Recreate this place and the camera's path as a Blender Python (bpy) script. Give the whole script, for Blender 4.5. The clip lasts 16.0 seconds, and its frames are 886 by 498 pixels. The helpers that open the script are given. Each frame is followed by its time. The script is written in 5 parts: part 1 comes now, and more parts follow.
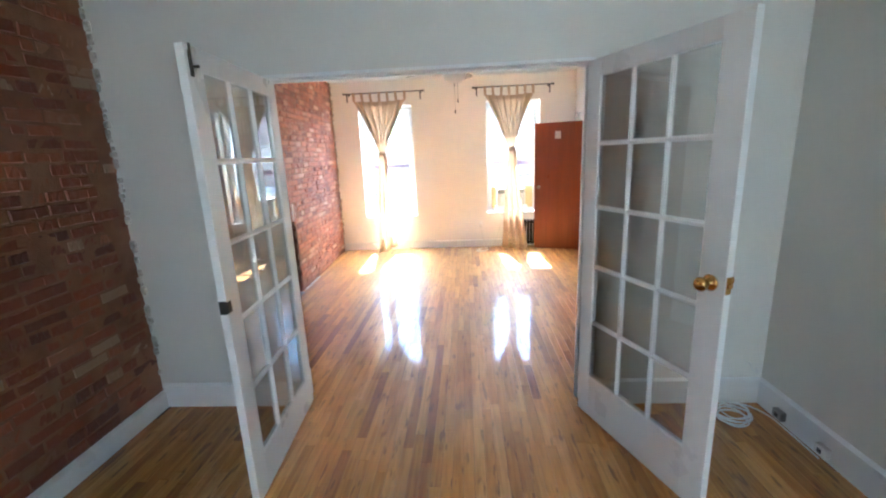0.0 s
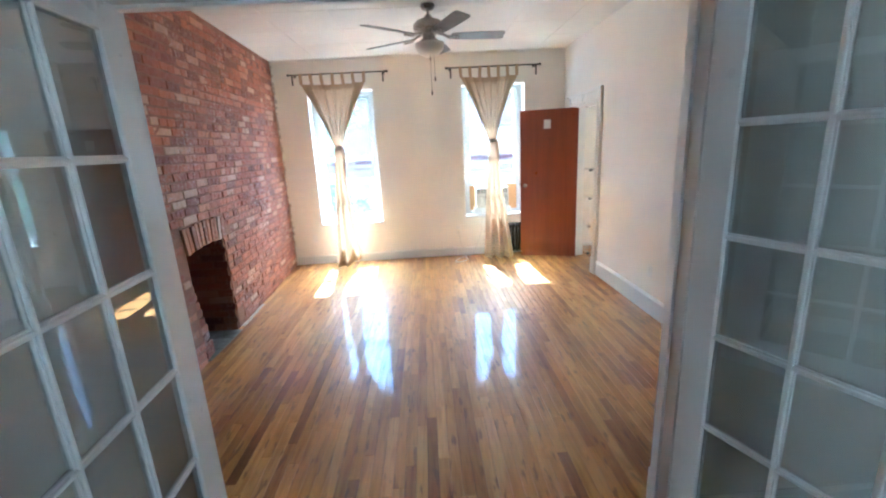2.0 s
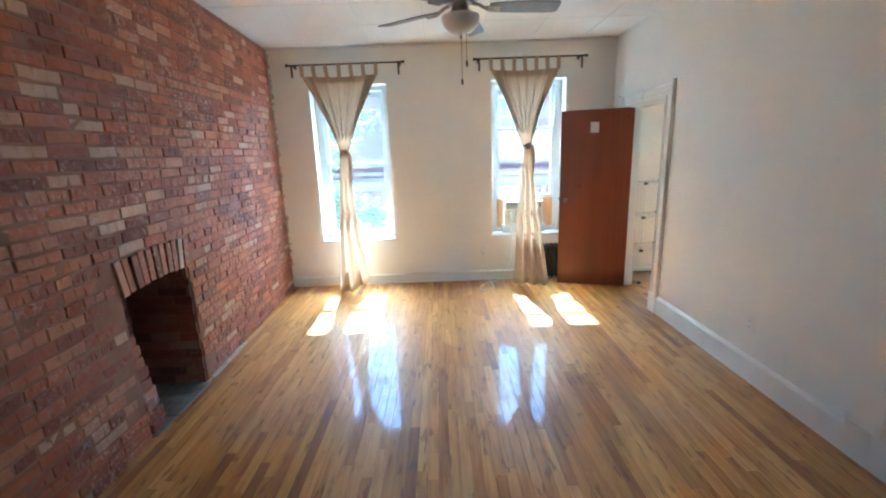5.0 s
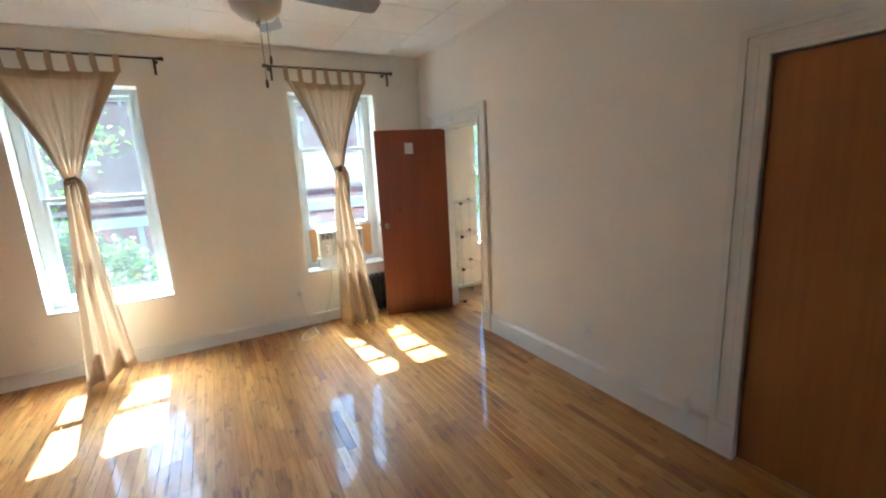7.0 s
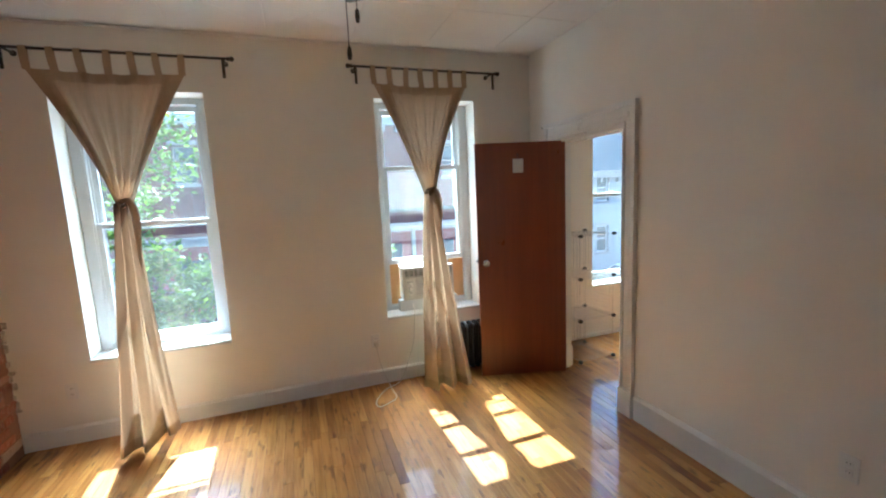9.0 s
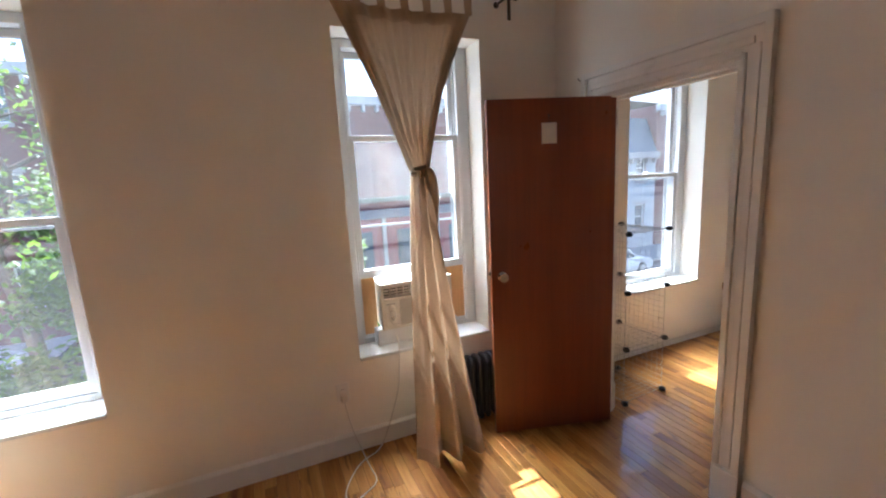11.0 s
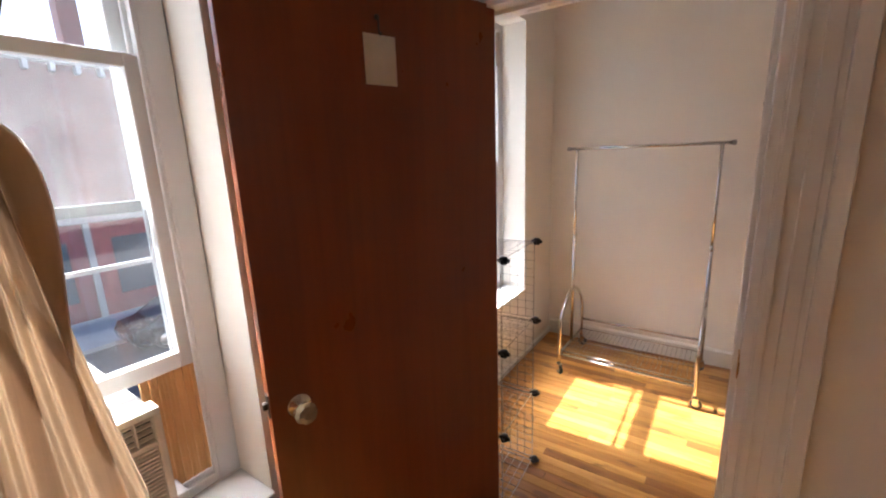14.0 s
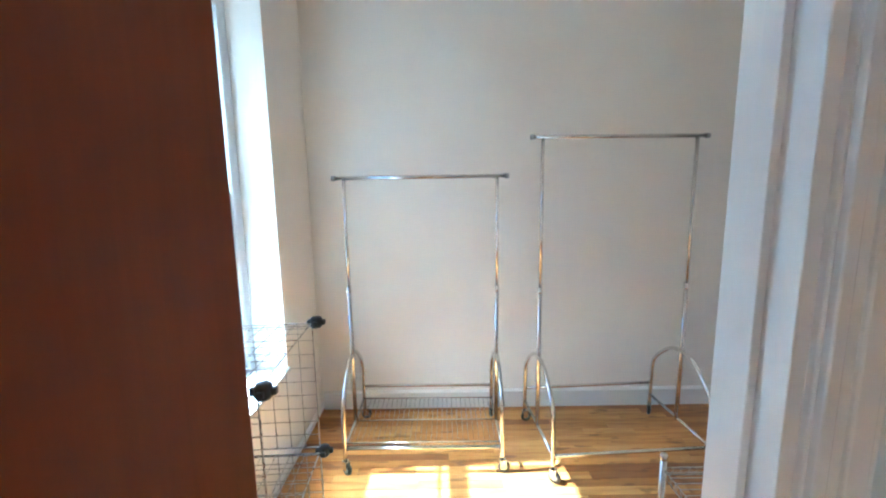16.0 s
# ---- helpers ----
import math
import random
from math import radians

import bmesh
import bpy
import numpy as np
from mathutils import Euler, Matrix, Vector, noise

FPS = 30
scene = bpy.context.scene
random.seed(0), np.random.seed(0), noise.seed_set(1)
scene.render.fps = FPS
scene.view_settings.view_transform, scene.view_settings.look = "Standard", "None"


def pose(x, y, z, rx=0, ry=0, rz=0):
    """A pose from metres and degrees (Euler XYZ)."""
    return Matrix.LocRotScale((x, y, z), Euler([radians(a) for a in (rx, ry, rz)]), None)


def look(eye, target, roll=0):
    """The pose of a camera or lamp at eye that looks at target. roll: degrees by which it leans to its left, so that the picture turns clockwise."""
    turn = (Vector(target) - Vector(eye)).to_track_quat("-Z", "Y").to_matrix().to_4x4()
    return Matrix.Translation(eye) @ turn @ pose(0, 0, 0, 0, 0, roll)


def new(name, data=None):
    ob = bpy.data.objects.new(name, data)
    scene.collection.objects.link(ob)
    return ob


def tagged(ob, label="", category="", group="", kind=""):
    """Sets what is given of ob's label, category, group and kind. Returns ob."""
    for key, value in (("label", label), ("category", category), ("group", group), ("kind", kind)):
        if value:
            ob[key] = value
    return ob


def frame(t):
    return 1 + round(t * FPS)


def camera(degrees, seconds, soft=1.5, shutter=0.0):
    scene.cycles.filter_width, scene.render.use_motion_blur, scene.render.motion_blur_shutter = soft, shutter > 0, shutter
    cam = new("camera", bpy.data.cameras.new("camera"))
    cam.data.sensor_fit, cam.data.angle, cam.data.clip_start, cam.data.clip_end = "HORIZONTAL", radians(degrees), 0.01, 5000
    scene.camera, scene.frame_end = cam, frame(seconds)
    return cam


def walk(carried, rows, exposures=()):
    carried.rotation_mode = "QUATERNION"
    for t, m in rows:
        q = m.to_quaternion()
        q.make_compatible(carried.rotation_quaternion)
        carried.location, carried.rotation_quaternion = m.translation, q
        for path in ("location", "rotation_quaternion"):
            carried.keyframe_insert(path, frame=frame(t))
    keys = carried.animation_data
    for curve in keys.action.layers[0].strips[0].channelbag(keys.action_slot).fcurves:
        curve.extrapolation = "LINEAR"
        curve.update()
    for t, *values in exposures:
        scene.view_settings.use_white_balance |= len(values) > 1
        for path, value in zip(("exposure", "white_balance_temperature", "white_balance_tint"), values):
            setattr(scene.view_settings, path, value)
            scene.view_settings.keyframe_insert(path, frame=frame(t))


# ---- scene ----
cam = camera(94.1, 16.0, soft=2.1)
PATH = [
    (0, (0.198, -0.016, 1.615), (0.078, 1.929, 1.166), -2.5),
    (0.5, (0.141, 0.304, 1.605), (0.018, 2.246, 1.143), -2.4),
    (1, (0.14, 0.622, 1.617), (0.022, 2.567, 1.165), -1.6),
    (1.5, (0.059, 0.872, 1.617), (0.052, 2.821, 1.168), -1.8),
    (2, (-0.009, 1.066, 1.611), (0.055, 3.006, 1.129), -3.0),
    (2.5, (0.013, 1.251, 1.613), (0.022, 3.19, 1.121), -2.4),
    (3, (0.084, 1.423, 1.622), (-0.046, 3.357, 1.13), -1.7),
    (3.2, (0.089, 1.487, 1.628), (-0.093, 3.417, 1.136), -2.0),
    (5.5, (-0.115, 2.139, 1.607), (0.099, 4.078, 1.164), -2.3),
    (6, (-0.096, 2.27, 1.599), (0.512, 4.126, 1.168), -1.6),
    (6.5, (-0.172, 2.469, 1.642), (0.722, 4.205, 1.21), -2.1),
    (7, (-0.239, 2.647, 1.62), (0.705, 4.367, 1.229), -3.0),
    (7.5, (-0.166, 2.892, 1.627), (0.661, 4.684, 1.298), -2.9),
    (8, (-0.097, 3.094, 1.613), (0.617, 4.941, 1.329), -2.0),
    (8.5, (-0.107, 3.372, 1.634), (0.542, 5.246, 1.371), -2.6),
    (11, (0.129, 4.789, 1.617), (0.909, 6.599, 1.273), -3.0),
    (11.5, (0.268, 5.043, 1.622), (1.125, 6.815, 1.269), -2.7),
    (12, (0.347, 5.227, 1.605), (1.306, 6.948, 1.262), -2.1),
    (12.5, (0.424, 5.514, 1.604), (1.582, 7.106, 1.25), -2.2),
    (13, (0.522, 5.704, 1.587), (1.811, 7.18, 1.186), -2.8),
    (13.5, (0.716, 5.885, 1.588), (2.149, 7.22, 1.181), -2.6),
    (14, (0.847, 6.014, 1.596), (2.451, 7.125, 1.16), -2.2),
    (14.5, (0.992, 6.212, 1.593), (2.753, 7.046, 1.144), -2.3),
    (15, (1.141, 6.317, 1.581), (3.002, 6.889, 1.127), -2.9),
    (15.5, (1.387, 6.346, 1.574), (3.308, 6.701, 1.147), -3.0),
    (16, (1.536, 6.367, 1.565), (3.513, 6.368, 1.262), -0.9),
]
EXPOSURES = [(0.0, 5.3, 4750, 0), (1.5, 4.95, 4350, -5), (3.0, 4.75, 4150, -7), (5.5, 4.3, 4150, -10), (7.0, 3.95, 4750, -9), (8.5, 3.5, 4800, -6), (11.0, 3.0, 5300, 9), (11.7, 2.95, 5550, 13), (12.5, 2.9, 5250, 7), (13.5, 2.75, 5700, 14), (14.3, 2.95, 5900, 16), (15.0, 3.8, 5000, 4), (16.0, 3.7, 4300, -5)]
walk(cam, [(t, look(eye, target, roll)) for t, eye, target, roll in PATH], EXPOSURES)

# ---- light ----
SUN = Vector((0.04, -1.0, -1.3)).normalized()          # the way that the sunlight goes
world = bpy.data.worlds.new("sky")
scene.world = world
world.use_nodes = True
wn = world.node_tree.nodes
sky = wn.new("ShaderNodeTexSky")
sky.sky_type, sky.sun_disc = "NISHITA", False
sky.sun_elevation = math.asin(-SUN.z)
sky.sun_rotation = math.atan2(-SUN.x, -SUN.y)
sky.air_density, sky.dust_density = 1.0, 0.6
wn["Background"].inputs["Strength"].default_value = 0.07
world.node_tree.links.new(sky.outputs["Color"], wn["Background"].inputs["Color"])
sun = new("sun", bpy.data.lights.new("sun", "SUN"))
sun.data.energy, sun.data.angle, sun.data.color = 3.2, radians(0.53), (1.0, 0.95, 0.86)
sun.matrix_world = look((0, 30, 39), Vector((0, 30, 39)) + SUN)

# ---- materials ----
class Mat:
    """A node material under construction, with a Principled shader."""

    def __init__(self, name, color=(0.8, 0.8, 0.8), rough=0.5, metal=0.0, **more):
        self.m = bpy.data.materials.new(name)
        self.m.use_nodes = True
        self.n, self.l = self.m.node_tree.nodes, self.m.node_tree.links
        self.b = self.n["Principled BSDF"]
        self.set("Base Color", (*color, 1)), self.set("Roughness", rough), self.set("Metallic", metal)
        for key, value in more.items():
            self.set(key.replace("_", " "), value)

    def set(self, key, value):
        if isinstance(value, bpy.types.NodeSocket):
            self.l.new(value, self.b.inputs[key])
        else:
            self.b.inputs[key].default_value = value
        return self

    def node(self, kind, **values):
        nd = self.n.new("ShaderNode" + kind)
        for key, value in values.items():
            if isinstance(value, bpy.types.NodeSocket):
                self.l.new(value, nd.inputs[key.replace("_", " ")])
            else:
                nd.inputs[key.replace("_", " ")].default_value = value
        return nd

    def place(self, scale=(1, 1, 1), shift=None):
        """World position, stretched."""
        g = self.n.new("ShaderNodeNewGeometry")
        mp = self.node("Mapping", Vector=g.outputs["Position"], Scale=scale)
        if shift is not None:
            self.l.new(shift, mp.inputs["Location"])
        return mp.outputs["Vector"]

    def noise(self, scale, detail=4, rough=0.55, vector=None):
        return self.node("TexNoise", Vector=vector or self.place(), Scale=scale, Detail=detail, Roughness=rough).outputs["Fac"]

    def ramp(self, fac, *stops):
        nd = self.n.new("ShaderNodeValToRGB")
        el = nd.color_ramp.elements
        while len(el) < len(stops):
            el.new(0.5)
        for e, (p, c) in zip(el, stops):
            e.position, e.color = p, (*c, 1) if len(c) == 3 else c
        self.l.new(fac, nd.inputs["Fac"])
        return nd.outputs["Color"]

    def grey(self, fac, a, b, p=0.3, q=0.7):
        return self.ramp(fac, (p, (a, a, a)), (q, (b, b, b)))

    def mix(self, fac, a, b, mode="MIX"):
        nd = self.n.new("ShaderNodeMix")
        nd.data_type, nd.blend_type = "RGBA", mode
        for sock, value in ((nd.inputs[0], fac), (nd.inputs[6], a), (nd.inputs[7], b)):
            if isinstance(value, bpy.types.NodeSocket):
                self.l.new(value, sock)
            else:
                sock.default_value = (*value, 1) if isinstance(value, tuple) else value
        return nd.outputs[2]

    def math(self, op, a, b=0.0):
        nd = self.n.new("ShaderNodeMath")
        nd.operation = op
        for sock, value in zip(nd.inputs, (a, b)):
            if isinstance(value, bpy.types.NodeSocket):
                self.l.new(value, sock)
            else:
                sock.default_value = value
        return nd.outputs[0]

    def chance(self):
        """A random number for each piece, be it an object or an island of a joined mesh."""
        o, g = self.n.new("ShaderNodeObjectInfo"), self.n.new("ShaderNodeNewGeometry")
        return self.math("FRACT", self.math("ADD", o.outputs["Random"], g.outputs["Random Per Island"]))

    def bump(self, height, strength=0.3, distance=0.01):
        nd = self.node("Bump", Height=height, Strength=strength, Distance=distance)
        self.l.new(nd.outputs["Normal"], self.b.inputs["Normal"])
        return self


def painted(name, color, rough=0.45, bump=0.25, dirt=0.12):
    """Painted plaster or wood: roller grain, faint uneven tone."""
    m = Mat(name, color, rough)
    big = m.noise(1.3, 3)
    dark = tuple(c * (1 - dirt) for c in color)
    m.set("Base Color", m.mix(m.grey(big, 0.0, 1.0, 0.35, 0.7), color, dark))
    m.set("Roughness", m.grey(m.noise(4), rough - 0.06, rough + 0.1))
    m.bump(m.mix(0.5, m.noise(160, 2), m.noise(9, 3)), bump, 0.004)
    return m.m


MAT = {}
MAT["wall"] = painted("wall_paint", (0.88, 0.845, 0.77), 0.5, 0.22, 0.05)
# Wall paint toned down: the front room's dimmer light is put into the colour.
MAT["wall_dimmed"] = painted("dimmed_front_room_paint", (0.74, 0.71, 0.63), 0.5, 0.22, 0.05)
MAT["trim"] = painted("trim_paint", (0.84, 0.835, 0.80), 0.32, 0.12, 0.06)
MAT["ceiling"] = painted("ceiling_gloss_paint", (0.86, 0.84, 0.80), 0.36, 0.10, 0.05)
MAT["storm"] = painted("weathered_aluminium", (0.42, 0.43, 0.43), 0.4, 0.1, 0.2)
# dark grey that stands in for shade on the upper sash's bottom rail
MAT["rail_shade"] = painted("dark_rail_shade", (0.10, 0.11, 0.11), 0.6, 0.1, 0.2)
MAT["sash"] = painted("sash_paint", (0.66, 0.68, 0.69), 0.35, 0.1, 0.06)


def oak():
    m = Mat("oak_strip", rough=0.3)
    r = m.chance()
    shift = m.node("CombineXYZ", X=m.math("MULTIPLY", r, 37.0), Y=m.math("MULTIPLY", r, 91.0), Z=0.0).outputs[0]
    grain = m.noise(1.0, 6, 0.62, m.place((70, 3.0, 70), shift))
    cath = m.noise(1.0, 3, 0.5, m.place((24, 2.6, 24), shift))
    base = m.ramp(r, (0.0, (0.24, 0.096, 0.022)), (0.08, (0.36, 0.155, 0.033)), (0.28, (0.45, 0.205, 0.042)),
                  (0.6, (0.52, 0.252, 0.056)), (0.88, (0.61, 0.320, 0.085)), (1.0, (0.40, 0.172, 0.038)))
    dark = m.mix(0.45, base, (0.5, 0.36, 0.22), "MULTIPLY")
    col = m.mix(m.grey(cath, 0, 1, 0.46, 0.64), base, dark)
    col = m.mix(m.grey(grain, 0.0, 0.42, 0.45, 0.70), col, m.mix(1.0, col, (0.52, 0.40, 0.28), "MULTIPLY"))
    knots = m.ramp(m.noise(1.0, 2, 0.5, m.place((22, 5.0, 22), shift)), (0.60, (0, 0, 0)), (0.67, (1, 1, 1)))
    col = m.mix(m.math("MULTIPLY", m.node("RGBToBW", Color=knots).outputs[0], 0.58), col, (0.11, 0.045, 0.018))
    m.set("Base Color", col)
    m.set("Roughness", m.grey(grain, 0.36, 0.5))
    m.set("Specular IOR Level", 0.25), m.set("Coat Weight", 0.85), m.set("Coat IOR", 1.5)
    m.set("Coat Roughness", m.grey(m.noise(3.0, 3), 0.045, 0.095))
    wave = m.mix(0.75, m.noise(1.0, 2, 0.5, m.place((16, 2.2, 16), shift)), grain)
    m.bump(wave, 0.08, 0.004)
    nd = m.node("Bump", Height=m.noise(1.0, 2, 0.5, m.place((17, 2.0, 17), shift)), Strength=0.025, Distance=0.006)
    m.l.new(nd.outputs["Normal"], m.b.inputs["Coat Normal"])
    return m.m


def brick(name, tint, worn=1.0):
    m = Mat(name, rough=0.5)
    r = m.chance()
    base = m.ramp(r, (0.0, (0.15, 0.050, 0.034)), (0.2, (0.24, 0.078, 0.047)), (0.5, (0.32, 0.105, 0.058)),
                  (0.76, (0.38, 0.140, 0.076)), (0.88, (0.41, 0.195, 0.130)), (0.95, (0.47, 0.31, 0.25)), (1.0, (0.50, 0.37, 0.32)))
    base = m.mix(1.0, base, tint, "MULTIPLY")
    stain = m.noise(2.2, 5, 0.6)
    col = m.mix(m.grey(stain, 0.0, 0.5, 0.5, 0.72), base, (0.15, 0.05, 0.033))
    pale = m.math("MULTIPLY", m.node("RGBToBW", Color=m.grey(m.noise(34, 4, 0.65), 0, 1, 0.50, 0.66)).outputs[0],
                  m.node("RGBToBW", Color=m.grey(m.noise(1.6, 2), 0.08, 0.85, 0.45, 0.62)).outputs[0])
    col = m.mix(m.math("MULTIPLY", pale, worn), col, (0.55, 0.42, 0.36))
    m.set("Base Color", col)
    m.set("Roughness", m.grey(m.noise(30, 3), 0.36, 0.62))
    m.bump(m.mix(0.45, m.noise(70, 5, 0.65), m.noise(18, 3)), 0.55, 0.006)
    return m.m


def mortar(name, a, b):
    m = Mat(name, rough=0.75)
    m.set("Base Color", m.ramp(m.noise(5, 5), (0.35, a), (0.68, b)))
    m.bump(m.noise(90, 5, 0.7), 0.7, 0.006)
    return m.m


def veneer(name, a, b, rough=0.32):
    """Varnished flush door veneer with upright grain."""
    m = Mat(name, rough=rough)
    grain = m.noise(1.0, 6, 0.6, m.place((38, 38, 1.4)))
    broad = m.noise(1.0, 3, 0.5, m.place((5, 5, 0.5)))
    col = m.mix(m.grey(grain, 0, 0.6, 0.38, 0.66), a, b)
    col = m.mix(m.grey(broad, 0, 0.3, 0.45, 0.8), col, tuple(c * 0.55 for c in b))
    m.set("Base Color", col)
    m.set("Roughness", m.grey(m.noise(6), rough - 0.05, rough + 0.12))
    m.bump(grain, 0.08, 0.003)
    return m.m


def cloth(name, color, through_amount):
    m = Mat(name, color, 0.9)
    weave = m.noise(420, 2)
    slub = m.noise(1.0, 3, 0.5, m.place((90, 90, 6)))
    col = m.mix(m.grey(slub, 0, 0.35), color, tuple(c * 0.72 for c in color))
    m.set("Base Color", col)
    m.set("Sheen Weight", 0.15)
    m.bump(m.mix(0.5, weave, slub), 0.25, 0.002)
    t = m.n.new("ShaderNodeBsdfTranslucent")
    m.l.new(col, t.inputs["Color"])
    mx = m.n.new("ShaderNodeMixShader")
    mx.inputs[0].default_value = through_amount
    m.l.new(m.b.outputs[0], mx.inputs[1]), m.l.new(t.outputs[0], mx.inputs[2])
    m.l.new(mx.outputs[0], m.n["Material Output"].inputs["Surface"])
    return m.m


def plain(name, color, rough=0.5, metal=0.0, vary=0.25, scale=20, bump=0.1, **more):
    m = Mat(name, color, rough, metal, **more)
    f = m.noise(scale, 4)
    m.set("Base Color", m.mix(m.grey(f, 0, 1, 0.35, 0.7), color, tuple(c * (1 - vary) for c in color)))
    m.set("Roughness", m.grey(m.noise(scale * 1.7, 3), max(0.02, rough * 0.75), min(1, rough * 1.25)))
    if bump:
        m.bump(f, bump, 0.003)
    return m.m


MAT["oak"] = oak()
MAT["brick"] = brick("old_brick", (1.16, 1.04, 0.80))
# Same brick in a darker tint that carries the front room's dimness.
MAT["brick_dimmed"] = brick("dimmed_front_room_brick", (0.74, 0.60, 0.42), 0.12)
MAT["brick_pale"] = brick("pale_worn_brick", (1.25, 1.5, 1.5), 1.5)
MAT["brick_soot"] = brick("sooty_brick", (0.85, 0.74, 0.66))
MAT["mortar"] = mortar("mortar", (0.22, 0.098, 0.056), (0.35, 0.180, 0.115))
# Mortar darkened likewise: the dimness sits in its colour.
MAT["mortar_dimmed"] = mortar("dimmed_front_room_mortar", (0.20, 0.085, 0.045), (0.30, 0.14, 0.075))
MAT["stone"] = plain("hearth_stone", (0.20, 0.20, 0.20), 0.7, vary=0.45, scale=9, bump=0.5)
MAT["filler"] = plain("pale_filler", (0.55, 0.48, 0.40), 0.7, vary=0.4, scale=30, bump=0.5)
MAT["plaster_edge"] = plain("chipped_plaster", (0.60, 0.54, 0.46), 0.8, vary=0.55, scale=38, bump=0.5)
MAT["underfloor"] = plain("dark_gap", (0.03, 0.018, 0.010), 0.9)
MAT["door_wood"] = veneer("varnished_door_veneer", (0.25, 0.060, 0.012), (0.19, 0.042, 0.008))
MAT["closet_wood"] = veneer("brown_closet_veneer", (0.40, 0.155, 0.030), (0.33, 0.118, 0.022), 0.4)
MAT["panel_wood"] = veneer("tan_filler_panel", (0.74, 0.44, 0.18), (0.66, 0.37, 0.14), 0.5)
MAT["cloth"] = cloth("unbleached_cotton", (0.56, 0.41, 0.265), 0.17)
MAT["cloth_band"] = cloth("unbleached_cotton_doubled", (0.46, 0.335, 0.215), 0.06)
MAT["chrome"] = plain("chrome", (0.72, 0.70, 0.66), 0.12, 1.0, 0.12, 40, 0.03)
MAT["nickel"] = plain("brushed_nickel", (0.50, 0.48, 0.44), 0.3, 1.0, 0.15, 60, 0.05)
MAT["brass"] = plain("worn_brass", (0.72, 0.45, 0.14), 0.22, 1.0, 0.3, 25, 0.05)
MAT["steel_dark"] = plain("dark_steel", (0.09, 0.08, 0.07), 0.4, 1.0, 0.3, 40, 0.05)
MAT["rod"] = plain("bronze_rod", (0.06, 0.05, 0.045), 0.42, 0.6, 0.3, 40, 0.05)
MAT["iron"] = plain("black_cast_iron", (0.022, 0.021, 0.021), 0.34, 0.2, 0.35, 60, 0.3)
MAT["black_plastic"] = plain("black_plastic", (0.02, 0.02, 0.021), 0.4, 0, 0.2, 50, 0.05)
MAT["white_plastic"] = plain("off_white_plastic", (0.74, 0.71, 0.64), 0.4, 0, 0.1, 20, 0.05)
MAT["ac_plastic"] = plain("aged_cream_plastic", (0.60, 0.57, 0.50), 0.45, 0, 0.12, 14, 0.05)
MAT["grey_plastic"] = plain("grey_plastic", (0.30, 0.30, 0.29), 0.45, 0, 0.15, 30, 0.05)
MAT["white_cord"] = plain("white_cord", (0.70, 0.68, 0.63), 0.45, 0, 0.1, 60, 0.0)
MAT["paper"] = plain("paper", (0.80, 0.76, 0.68), 0.8, 0, 0.08, 30, 0.05)
MAT["plastic_film"] = plain("crumpled_white_film", (0.82, 0.82, 0.80), 0.35, 0, 0.06, 40, 0.2)
MAT["blade"] = plain("fan_blade_grey", (0.20, 0.185, 0.175), 0.4, 0, 0.25, 12, 0.05)
MAT["bowl"] = plain("frosted_glass_bowl", (0.78, 0.76, 0.70), 0.35, 0, 0.05, 10, 0.0, Subsurface_Weight=0.0)
MAT["soot"] = plain("soot", (0.012, 0.010, 0.009), 0.95, 0, 0.3, 10, 0.4)


def glass(name, color=(1, 1, 1), dust=0.0, ior=1.45):
    """Glass, clear unless color tints it. dust: how much of a dry film of dust lies on it."""
    m = Mat(name, color, 0.0, 0.0, Transmission_Weight=1.0, IOR=ior)
    if dust:
        t = m.n.new("ShaderNodeBsdfTranslucent")
        t.inputs["Color"].default_value = (0.8, 0.8, 0.78, 1)
        mx = m.n.new("ShaderNodeMixShader")
        m.l.new(m.math("MULTIPLY", m.node("RGBToBW", Color=m.grey(m.noise(5, 5, 0.65), 0.5, 1.3, 0.3, 0.75)).outputs[0], dust), mx.inputs[0])
        m.l.new(m.b.outputs[0], mx.inputs[1]), m.l.new(t.outputs[0], mx.inputs[2])
        m.l.new(mx.outputs[0], m.n["Material Output"].inputs["Surface"])
    return m.m


MAT["glass"] = glass("window_glass", dust=0.024)
# Grey tint puts shade on the wall seen through; raised ior strengthens reflections.
MAT["glass_dimmed"] = glass("dimmed_door_glass", (0.73, 0.75, 0.73), ior=1.7)
MAT["crystal"] = Mat("cut_glass", (0.80, 0.66, 0.46), 0.02, 0.0, Transmission_Weight=0.6, IOR=1.5).m

# outdoors
# pale render of the unseen wall that throws sunlight back indoors
MAT["bounce_wall"] = plain("pale_bounce_wall_render", (0.72, 0.66, 0.57), 0.8, 0, 0.2, 2, 0.3)
MAT["asphalt"] = plain("asphalt", (0.055, 0.055, 0.057), 0.85, 0, 0.3, 6, 0.4)
MAT["pavement"] = plain("concrete_pavement", (0.36, 0.35, 0.33), 0.8, 0, 0.2, 3, 0.3)
MAT["facade_red"] = plain("maroon_brick_facade", (0.135, 0.048, 0.045), 0.8, 0, 0.3, 5, 0.4)
MAT["facade_pale"] = plain("pale_painted_facade", (0.40, 0.40, 0.40), 0.7, 0, 0.15, 3, 0.2)
MAT["stone_trim"] = plain("pale_stone_trim", (0.34, 0.31, 0.29), 0.75, 0, 0.15, 6, 0.2)
MAT["slate"] = plain("slate_roof", (0.13, 0.145, 0.165), 0.6, 0, 0.3, 5, 0.3)
MAT["roof_tar"] = plain("roof_felt", (0.20, 0.195, 0.19), 0.85, 0, 0.25, 2, 0.3)
